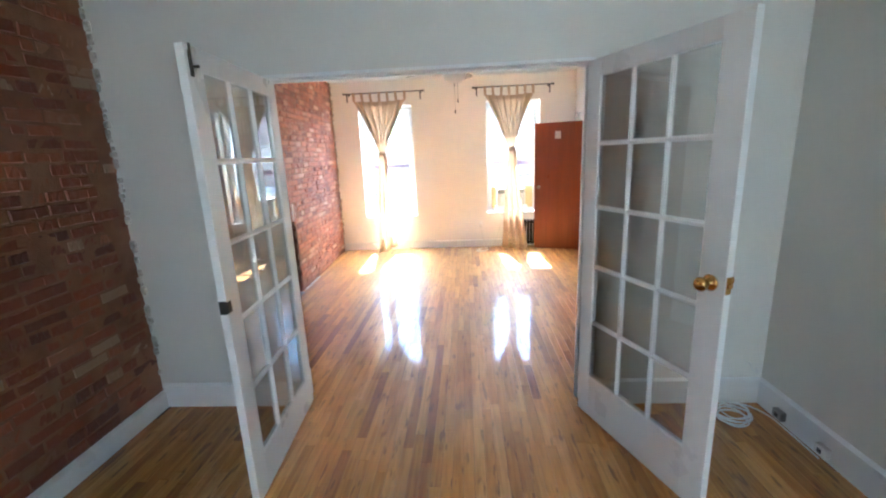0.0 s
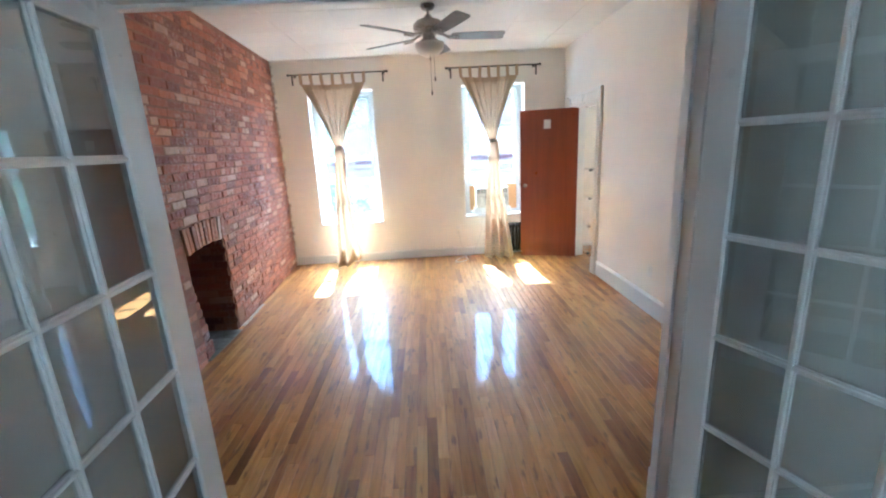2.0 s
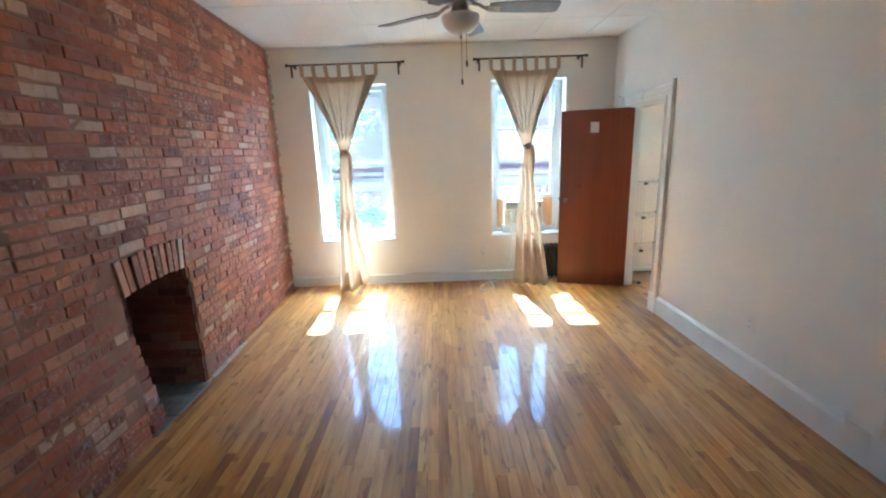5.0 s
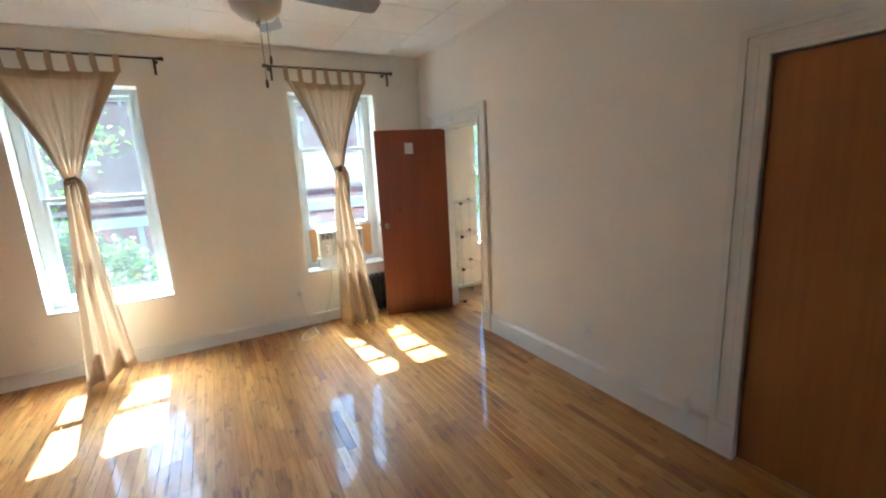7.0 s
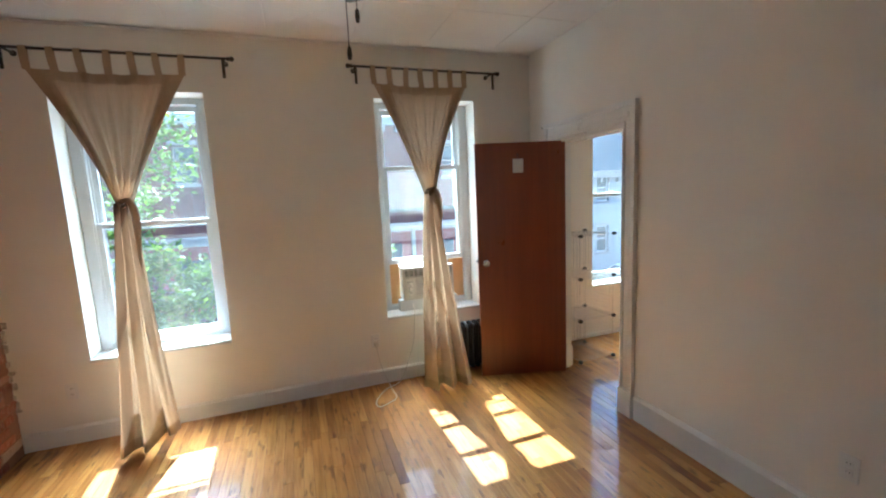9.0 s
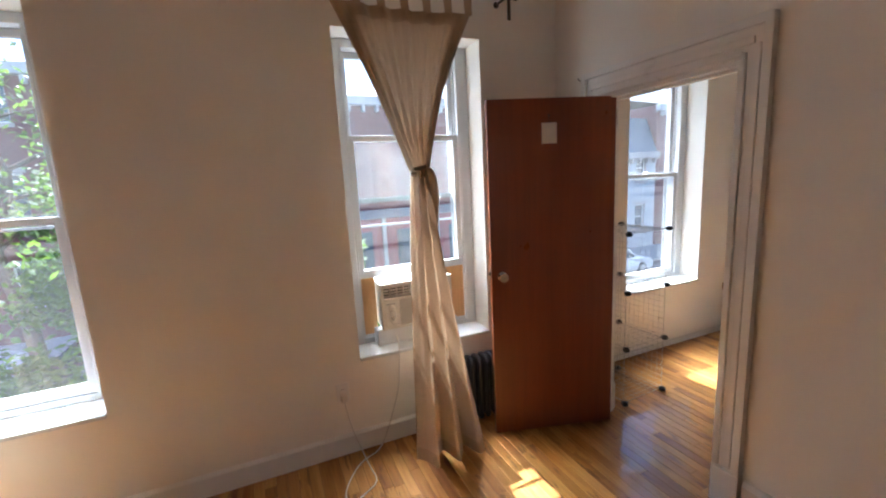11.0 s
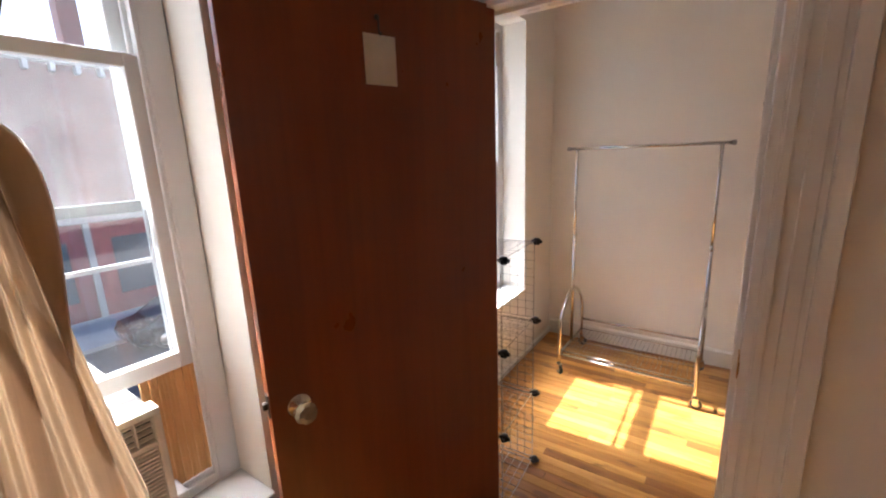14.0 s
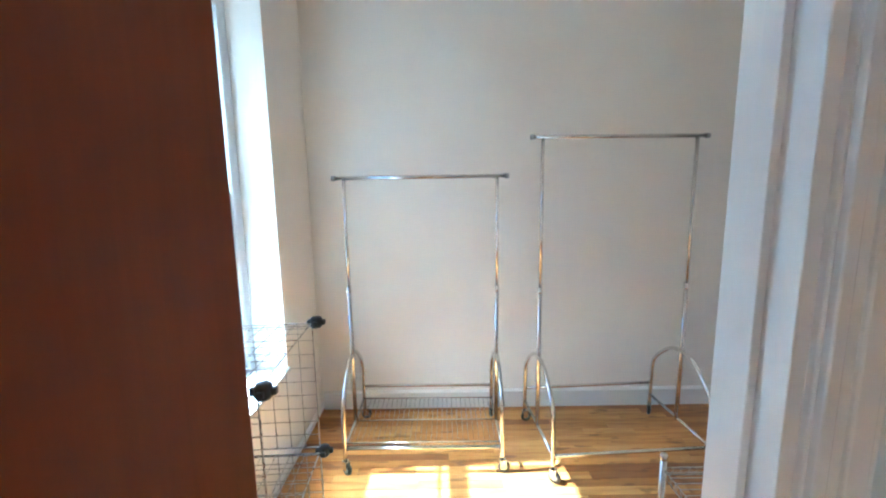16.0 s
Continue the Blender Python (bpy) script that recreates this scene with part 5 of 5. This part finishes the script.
def house(label, x0, x1, top, wall_mat, roof, floors, cols, y=26.0, sills=None, frame_mat="sash"):
    """sills: heights of the rows of windows, where they do not follow the storeys."""
    h = thing("house", label, "house")
    holes, wins = [], []
    for k, zc in enumerate(sills or [GZ + 1.45 + k * (top - GZ) / floors for k in range(floors)]):
        for i in range(cols):
            xc = x0 + (i + 0.5) * (x1 - x0) / cols
            w = (xc - 0.48, xc + 0.48, zc, zc + 1.75)
            holes.append(w), wins.append(w)
    bm = bmesh.new()
    holed_wall(bm, "y", y, y + 0.4, x0, x1, GZ - 0.2, top, holes)
    box(bm, x0, y + 0.4, GZ, x1, y + 9, top - 0.02)
    part("wall", bm, wall_mat, h)
    for a, b, c, d in wins:
        bm = bmesh.new()
        for q in ((a, c, a + 0.07, d), (b - 0.07, c, b, d), (a, d - 0.07, b, d), (a, c, b, c + 0.07), (a, (c + d) / 2 - 0.03, b, (c + d) / 2 + 0.03)):
            box(bm, q[0], y + 0.16, q[1], q[2], y + 0.24, q[3])
        wn_ = part("window", bm, frame_mat, h)
        bm = bmesh.new()
        box(bm, a + 0.01, y + 0.2, c + 0.01, b - 0.01, y + 0.22, d - 0.01)
        part("pane", bm, "far_glass", wn_)
        bm = bmesh.new()
        box(bm, a - 0.1, y - 0.09, c - 0.16, b + 0.1, y + 0.15, c - 0.005)
        box(bm, a - 0.12, y - 0.06, d + 0.005, b + 0.12, y - 0.003, d + 0.22)
        part("sill", bm, "stone_trim", wn_)
    bm = bmesh.new()
    rbox(bm, x0 - 0.05, y - 0.35, top - 0.45, x1 + 0.05, y + 0.1, top, 0.05)
    for i in range(int((x1 - x0) / 0.7)):
        rbox(bm, x0 + 0.3 + i * 0.7, y - 0.3, top - 0.75, x0 + 0.45 + i * 0.7, y - 0.002, top - 0.44, 0.02, None, 1)
    part("cornice", bm, "stone_trim" if roof == "mansard" else "facade_pale", h)
    bm = bmesh.new()
    if roof == "mansard":
        for za, ya, zb, yb in ((top, y - 0.1, top + 2.4, y + 0.9), (top + 2.4, y + 0.9, top + 3.0, y + 5.0)):
            vs = [bm.verts.new(p) for p in ((x0, ya, za), (x1, ya, za), (x1, yb, zb), (x0, yb, zb))]
            bm.faces.new(vs)
        box(bm, x0, y + 1.0, top, x1, y + 9, top + 2.35)
    else:
        vs = [bm.verts.new(p) for p in ((x0, y - 0.2, top + 0.02), (x1, y - 0.2, top + 0.02), (x1, y + 6, top + 1.6), (x0, y + 6, top + 1.6))]
        bm.faces.new(vs)
        box(bm, x0, y + 6, top, x1, y + 9, top + 1.6)
    rf = part("roof", bm, {"mansard": "slate", "flat": "roof_tar", "pale": "roof_pale"}[roof], h)
    for i in range(3):
        x = x0 + (i + 0.6) * (x1 - x0) / 3.2
        bm = bmesh.new()
        rbox(bm, x, y + 2.5, top, x + 0.7, y + 3.3, top + 3.9, 0.03)
        part("chimney", bm, "facade_red", rf)
    return h


house("maroon brick row house across the street", -26, -7.0, 6.6, "facade_red", "flat", 3, 6)
shop = house("maroon brick building with a pale roof above a red shopfront", -7.0, 10.5, 5.75, "facade_red", "pale", 3, 4, sills=[2.6], frame_mat="stone_trim")
house("pale painted row house with a slate mansard roof", 14.8, 26.0, 2.6, "facade_pale", "mansard", 2, 4)
house("red brick row house with pale windows along the street", 26.0, 64, 5.8, "facade_red", "flat", 3, 12)
# red ground floor with piers, a pale fascia and display windows
bm = bmesh.new()
rbox(bm, -6.9, 25.9, GZ + 0.1, 10.4, 25.997, -0.35, 0.02)
front = part("shopfront", bm, "shopfront", shop, "red painted shopfront")
bm = bmesh.new()
rbox(bm, -6.95, 25.72, -0.35, 10.45, 25.996, 0.1, 0.03)
part("fascia", bm, "stone_trim", front)
for i in range(6):
    x = -5.6 + i * 3.05
    bm = bmesh.new()
    rbox(bm, x, 25.87, -3.3, x + 1.7, 25.898, -1.0, 0.01)
    part("display_window", bm, "far_glass", front)
    bm = bmesh.new()
    rbox(bm, x + 2.24, 25.8, GZ + 0.1, x + 2.46, 25.899, -0.352, 0.015)
    part("pier", bm, "stone_trim", front)
bm = bmesh.new()
rbox(bm, 1.4, 29.0, 5.75, 3.3, 31.0, 8.1, 0.05)
part("roof_bulkhead", bm, "slate", shop)


def tree(label, x, y, height, spread, low, seed, trunk=0.14, leaves=2600, shape="round"):
    rng = random.Random(seed)
    t = thing("tree", label, "tree", pose(x, y, GZ + 0.1))
    bm = bmesh.new()
    stem = [(rng.uniform(-0.12, 0.12) * k, rng.uniform(-0.12, 0.12) * k, height * 0.9 * k / 6) for k in range(7)]
    tube(bm, smooth_line(stem, 3), [trunk * (1 - 0.85 * i / 18) for i in range(19)], 9)
    tips = []
    for k in range(16):
        z = low + (height * 0.88 - low) * (k / 15) ** 0.9
        f = z / (height * 0.9)
        i = min(int(f * 6), 5)
        c = Vector(stem[i]).lerp(Vector(stem[i + 1]), f * 6 - i)
        a = k * 2.4 + rng.uniform(-0.4, 0.4)
        wid = spread * (math.sin(math.pi * min(0.97, 0.18 + 0.8 * (z - low) / (height - low))) if shape == "round" else 1.05 - (z - low) / (height - low))
        e = c + Vector((math.cos(a) * wid * rng.uniform(0.7, 1.05), math.sin(a) * wid * rng.uniform(0.7, 1.05), rng.uniform(0.2, 0.8)))
        mid = c.lerp(e, 0.5) + Vector((0, 0, rng.uniform(-0.1, 0.25)))
        tube(bm, smooth_line([c, mid, e], 4), [0.045 * (1 - i / 9) + 0.006 for i in range(9)], 6)
        tips += [e, mid, c.lerp(e, 0.75), mid.lerp(e, 0.5) + Vector((rng.uniform(-0.4, 0.4), rng.uniform(-0.4, 0.4), rng.uniform(-0.2, 0.4)))]
    part("trunk", bm, "bark", t)
    verts, faces = [], []
    per = leaves // len(tips)
    for tip in tips:
        rad_ = spread * rng.uniform(0.18, 0.36)
        for _ in range(per):
            d = Vector((rng.gauss(0, 1), rng.gauss(0, 1), rng.gauss(0, 0.8)))
            p = tip + d.normalized() * rad_ * rng.random() ** 0.45
            s = rng.uniform(0.045, 0.10)
            q = Euler((rng.uniform(-0.9, 0.9), rng.uniform(-0.9, 0.9), rng.uniform(0, 6.3))).to_matrix()
            i = len(verts)
            for u, v, w in ((-1.3, 0, 0), (0, -0.6, 0.12), (1.3, 0, 0), (0, 0.6, 0.12)):
                verts.append(p + q @ Vector((u * s, v * s, w * s)))
            faces.append((i, i + 1, i + 2, i + 3))
    me = bpy.data.meshes.new("crown")
    me.from_pydata([tuple(v) for v in verts], [], faces)
    me.materials.append(MAT["leaf"])
    c = new("crown", me)
    c.parent = t
    return t


tree("leafy green street tree in full sun", -4.9, 16.5, 10.5, 2.7, 4.6, 11, 0.2, 6000)
tree("small bushy green tree beside the pavement", -2.9, 14.2, 4.7, 1.7, 0.9, 12, 0.1, 6000)
tree("small pointed bright green tree on the near pavement", 1.09, 10.3, 4.95, 1.15, 1.5, 14, 0.07, 11000, "cone")
tree("leafy green street tree between houses", 13.0, 24.5, 9.0, 2.8, 2.6, 15, 0.18, 8000)
tree("leafy green street tree along the street", -12.5, 19.5, 9.5, 3.0, 3.0, 16, 0.2, 6000)


def car(label, x, y, paint, seed):
    c = thing("parked_car", label, "car", pose(x, y, GZ, 0, 0, 0), "parked cars")
    prof = [(-2.2, 0.35), (-2.25, 0.62), (-2.12, 0.86), (-1.6, 0.95), (-0.95, 1.38), (-0.3, 1.47), (0.5, 1.44), (1.15, 1.0), (1.95, 0.86), (2.2, 0.66), (2.22, 0.35)]
    bm = bmesh.new()
    rows = []
    for yy, sq in ((-0.86, 0.0), (-0.80, 1.0), (0.80, 1.0), (0.86, 0.0)):
        rows.append([bm.verts.new((px * (1 if sq else 0.985), yy * (1 if pz < 1 else 0.86), pz if sq else min(pz, 0.9) * 0.99)) for px, pz in prof])
    for a, b in zip(rows, rows[1:]):
        for i in range(len(prof) - 1):
            bm.faces.new((a[i], a[i + 1], b[i + 1], b[i]))
    bm.faces.new(rows[0]), bm.faces.new(rows[-1][::-1])
    box(bm, -2.1, -0.8, 0.25, 2.1, 0.8, 0.36)
    part("body", bm, paint, c)
    for q in (((-1.55, 0.99), (-0.98, 1.36)), ((0.55, 1.415), (1.12, 1.03))):
        bm = bmesh.new()
        vs = [bm.verts.new(p) for p in ((q[0][0], -0.62, q[0][1] + 0.012), (q[0][0], 0.62, q[0][1] + 0.012), (q[1][0], 0.6, q[1][1] + 0.012), (q[1][0], -0.6, q[1][1] + 0.012))]
        lo = [bm.verts.new(v.co + Vector((0, 0, -0.02))) for v in vs]
        bm.faces.new(vs), bm.faces.new(lo[::-1])
        part("windscreen", bm, "far_glass", c)
    for s in (-1, 1):
        bm = bmesh.new()
        vs = [bm.verts.new((px, s * (0.835 if pz < 1 else 0.755), pz)) for px, pz in ((-1.3, 0.97), (-0.85, 1.3), (0.45, 1.36), (0.95, 1.0))]
        lo = [bm.verts.new(v.co - Vector((0, s * 0.03, 0))) for v in vs]
        bm.faces.new(vs), bm.faces.new(lo[::-1])
        part("side_window", bm, "far_glass", c)
        for x_ in (-1.38, 1.38):
            bm = bmesh.new()
            lathe(bm, [(0, -0.1), (0.2, -0.1), (0.32, -0.08), (0.33, 0.0), (0.32, 0.08), (0.2, 0.1), (0, 0.1)], 20, pose(x_, s * 0.78, 0.33, 90))
            w = part("wheel", bm, "tyre", c)
            bm = bmesh.new()
            lathe(bm, [(0, -0.106), (0.2, -0.105), (0.21, -0.09), (0.21, 0.09), (0.2, 0.105), (0, 0.106)], 16, pose(x_, s * 0.78, 0.33, 90))
            part("rim", bm, "nickel", w)
    return c


for i, (x, pt, lab) in enumerate(((-9.5, "car_white", "white"), (-4.2, "car_black", "black"), (7.4, "car_black", "black"), (12.4, "car_blue", "dark blue"), (17.5, "car_white", "white"))):
    car(lab + " car parked at the far kerb", x, 21.6, pt, i)
for i, (x, pt, lab) in enumerate(((3.2, "car_grey", "grey"), (8.6, "car_black", "black"), (-5.9, "car_blue", "dark blue"), (14.0, "car_white", "white"))):
    car(lab + " car parked at the near kerb", x, 13.1, pt, i)

# ---- floor boards ----
bm = bmesh.new()
box(bm, -2.45, YS, -0.25, XE, YN + 0.1, -0.012)
box(bm, XE, BYS, -0.25, BX1 + 0.05, BYN + 0.05, -0.0122)
floor = struct("floor", bm, "underfloor", "glossy varnished oak strip floor", "floor")
PW = 0.0575


def plank_bm(bm, x, y0, y1):
    a, b, c = x + 0.0004, x + PW - 0.0004, 0.0011
    y0, y1 = y0 + 0.0004, y1 - 0.0004
    lo = [(a, y0, -0.012), (b, y0, -0.012), (b, y1, -0.012), (a, y1, -0.012)]
    mid = [(p[0], p[1], -c) for p in lo]
    hi = [(a + c, y0 + c, 0), (b - c, y0 + c, 0), (b - c, y1 - c, 0), (a + c, y1 - c, 0)]
    vs = [bm.verts.new(p) for p in lo + mid + hi]
    for r in (0, 4):
        for k in range(4):
            j = (k + 1) % 4
            bm.faces.new((vs[r + k], vs[r + j], vs[r + 4 + j], vs[r + 4 + k]))
    bm.faces.new(vs[8:12])


bm = bmesh.new()
plank_bm(bm, -PW / 2, -0.5, 0.5)
plank_me = finish(bm, "plank")
plank_me.materials.append(MAT["oak"])
rest = bmesh.new()
rng = random.Random(21)
singles = 0
for zone, x0, x1, y0, y1 in (("living", -1.985, XE, YS, YN), ("bedroom", -1.985 + 70 * PW, BX1, BYS, BYN)):
    lanes = int((x1 - x0) / PW + 0.999)
    for i in range(lanes):
        x = x0 + i * PW
        y = y0 - rng.uniform(0, 0.9)
        while y < y1:
            ln = rng.choice((0.32, 0.45, 0.6, 0.75, 0.9, 1.1, 1.4))
            a, b = max(y, y0), min(y + ln, y1)
            if zone == "living" and x + PW / 2 < brick_x((a + b) / 2) and (b > 2.6):
                y += ln
                continue
            if b - a > 0.03:
                c = (a + b) / 2
                near = zone == "living" and -0.95 < x < 1.1 and 2.7 < c < 5.75
                if near and singles < 300:
                    ob = new("plank", plank_me)
                    ob.parent, ob.location, ob.scale = floor, (x + PW / 2, c, 0), (1, b - a, 1)
                    singles += 1
                else:
                    plank_bm(rest, x, a, b)
            y += ln
me = bpy.data.meshes.new("planks")
bmesh.ops.recalc_face_normals(rest, faces=rest.faces[:])
rest.to_mesh(me)
rest.free()
me.materials.append(MAT["oak"])
ob = new("planks", me)
ob.parent = floor
tagged(ob, kind="stuff")
# rough pale edge where boards meet brick
bm = bmesh.new()
y = 4.9
while y < 5.5:
    rbox(bm, brick_x(y) - 0.02, y, -0.01, brick_x(y) + 0.028, y + 0.19, 0.006, 0.003, None, 1)
    y += 0.2
tagged(part("filler", bm, "filler", floor), "pale rough filler at the floor's edge")

# ---- exposed brick ----
CB, LB, HB = 0.0665, 0.208, 0.0565


def brick_mesh(name, length, seed, mat):
    rng = random.Random(seed)
    bm = bmesh.new()
    l, h, d = length / 2, HB / 2, 0.045
    box(bm, -d, -l, -h, 0.0, l, h)
    bmesh.ops.subdivide_edges(bm, edges=[e for e in bm.edges if abs((e.verts[0].co - e.verts[1].co).y) > 0.05], cuts=2)
    bmesh.ops.bevel(bm, geom=[e for e in bm.edges if all(v.co.x > -0.001 for v in e.verts) and (all(abs(v.co.z) > h - 0.001 for v in e.verts) or all(abs(v.co.y) > l - 0.001 for v in e.verts))],
                    offset=0.0045, segments=1, affect="EDGES")
    for v in bm.verts:
        if v.co.x > -0.02:
            v.co += Vector((rng.uniform(-0.003, 0.002), rng.uniform(-0.003, 0.003), rng.uniform(-0.0026, 0.0026)))
    me = finish(bm, name)
    me.materials.append(MAT[mat])
    return me


def brick_wall(name, y0, y1, face, z0, z1, hole, mat, mortar_mat, near, label, seed, joint=0.006):
    """Old brickwork along y that looks to +x. near: which bricks are parts of their own."""
    rng = random.Random(seed)
    ln = y1 - y0
    bm = bmesh.new()
    n = max(1, int(ln / 0.3))
    yl = sorted({y0, y1, *([hole[0], hole[1]] if hole else []), *(y0 + ln * i / n for i in range(n + 1))})
    for a, b in zip(yl, yl[1:]):
        za = z0
        if hole and hole[0] - 1e-6 <= a and b <= hole[1] + 1e-6:
            za = hole[2]
        vs = [bm.verts.new(p) for p in ((face(a) - joint, a, za), (face(b) - joint, b, za), (face(b) - joint, b, z1), (face(a) - joint, a, z1),
                                        (-2.25 if za == z0 else face(a) - 0.1, a, za), (-2.25 if za == z0 else face(b) - 0.1, b, za), (-2.25, b, z1), (-2.25, a, z1))]
        for f in ((0, 1, 2, 3), (4, 7, 6, 5), (0, 4, 5, 1), (2, 6, 7, 3), (0, 3, 7, 4), (1, 5, 6, 2)):
            bm.faces.new([vs[i] for i in f])
    wall = struct(name, bm, mortar_mat, label, "brick wall")
    kinds = [(brick_mesh("brick", LB - 0.011, seed + k, mat), LB) for k in range(3)] + [(brick_mesh("brick", LB / 2 - 0.009, seed + 10 + k, mat), LB / 2) for k in range(2)]
    rest_v, rest_f = [], []
    count = 0
    for row in range(int((z1 - z0) / CB)):
        z = z0 + (row + 0.5) * CB
        y = y0 - (LB / 2 if row % 2 else 0) - rng.uniform(0, 0.03)
        header = row % 6 == 4
        while y < y1 - 0.02:
            me, w = rng.choice(kinds[3:] if header or rng.random() < 0.12 else kinds[:3])
            k = rng.uniform(0.86, 1.12)
            w *= k
            c = y + w / 2
            y += w
            if c - w / 2 < y0 - 0.03 or c + w / 2 > y1 + 0.035:
                continue
            if hole and hole[0] - w / 2 + 0.02 < c < hole[1] + w / 2 - 0.02 and z < hole[2] + 0.01:
                continue
            slope = math.degrees(math.atan2(face(c + 0.05) - face(c - 0.05), 0.1))
            m = pose(face(c) + rng.uniform(-0.005, 0.004), c, z + rng.uniform(-0.003, 0.003), rng.uniform(-1.1, 1.1), 0, -slope + rng.uniform(-1.2, 1.2)) @ Matrix.Diagonal((1, k, rng.uniform(0.88, 1.06), 1))
            if near(c, z) and count < 300:
                ob = new("brick", me)
                ob.parent, ob.matrix_basis = wall, m
                count += 1
            else:
                i = len(rest_v)
                rest_v += [tuple(m @ v.co) for v in me.vertices]
                rest_f += [tuple(i + k for k in p.vertices) for p in me.polygons]
    me = bpy.data.meshes.new("bricks")
    me.from_pydata(rest_v, [], rest_f)
    me.materials.append(MAT[mat])
    ob = new("bricks", me)
    ob.parent = wall
    tagged(ob, kind="stuff")
    return wall


brick_wall("wall_west", YP1, YN - 0.002, brick_x, -0.012, CEIL - 0.012, (FA - 0.03, FB + 0.03, FT + 0.2), "brick", "mortar", lambda y, z: 3.3 < y < 5.9 and 0.55 < z < 2.15,
           "exposed old red brick wall, sealed, with pale worn bricks", 31)
brick_wall("wall_west_front_room", YS, YP0 - 0.004, lambda y: -1.91, 0.121, CEIL - 0.012, None, "brick_dimmed", "mortar_dimmed", lambda y, z: 0.9 < y and z < 2.2,
           "exposed red brick wall above a baseboard, dimness put into its colour", 51, 0.0035)
bm = bmesh.new()
box(bm, -2.47, YS, -0.2, -2.26, 4.1, 3.0)
box(bm, -2.58, 4.1, -0.2, -2.47, 4.95, 3.0)
box(bm, -2.47, 4.95, -0.2, -2.26, YN, 3.0)
struct("wall_west_backing", bm, "wall_dimmed", "plain wall behind the brick", "wall")


def ragged_edge(name, x, y, z0, z1, seed):
    """A broken line of plaster where a painted wall meets the brick."""
    rng = random.Random(seed)
    bm = bmesh.new()
    z = z0
    while z < z1:
        h = rng.uniform(0.015, 0.07)
        if rng.random() < 0.72:
            w, d = rng.uniform(0.008, 0.03), rng.uniform(0.006, 0.022)
            rbox(bm, x - 0.02, y - d, z, x + w, y + 0.004, min(z + h * 0.85, z1), 0.004, None, 1)
        z += h
    return struct(name, bm, "plaster_edge", "chipped pale plaster edge beside the brick", "trim")


ragged_edge("trim_plaster_edge", brick_x(7.1) - 0.004, YN, 0.13, CEIL - 0.03, 5)
ragged_edge("trim_plaster_edge_front_room", -1.908, YP0, 0.18, CEIL - 0.05, 6)
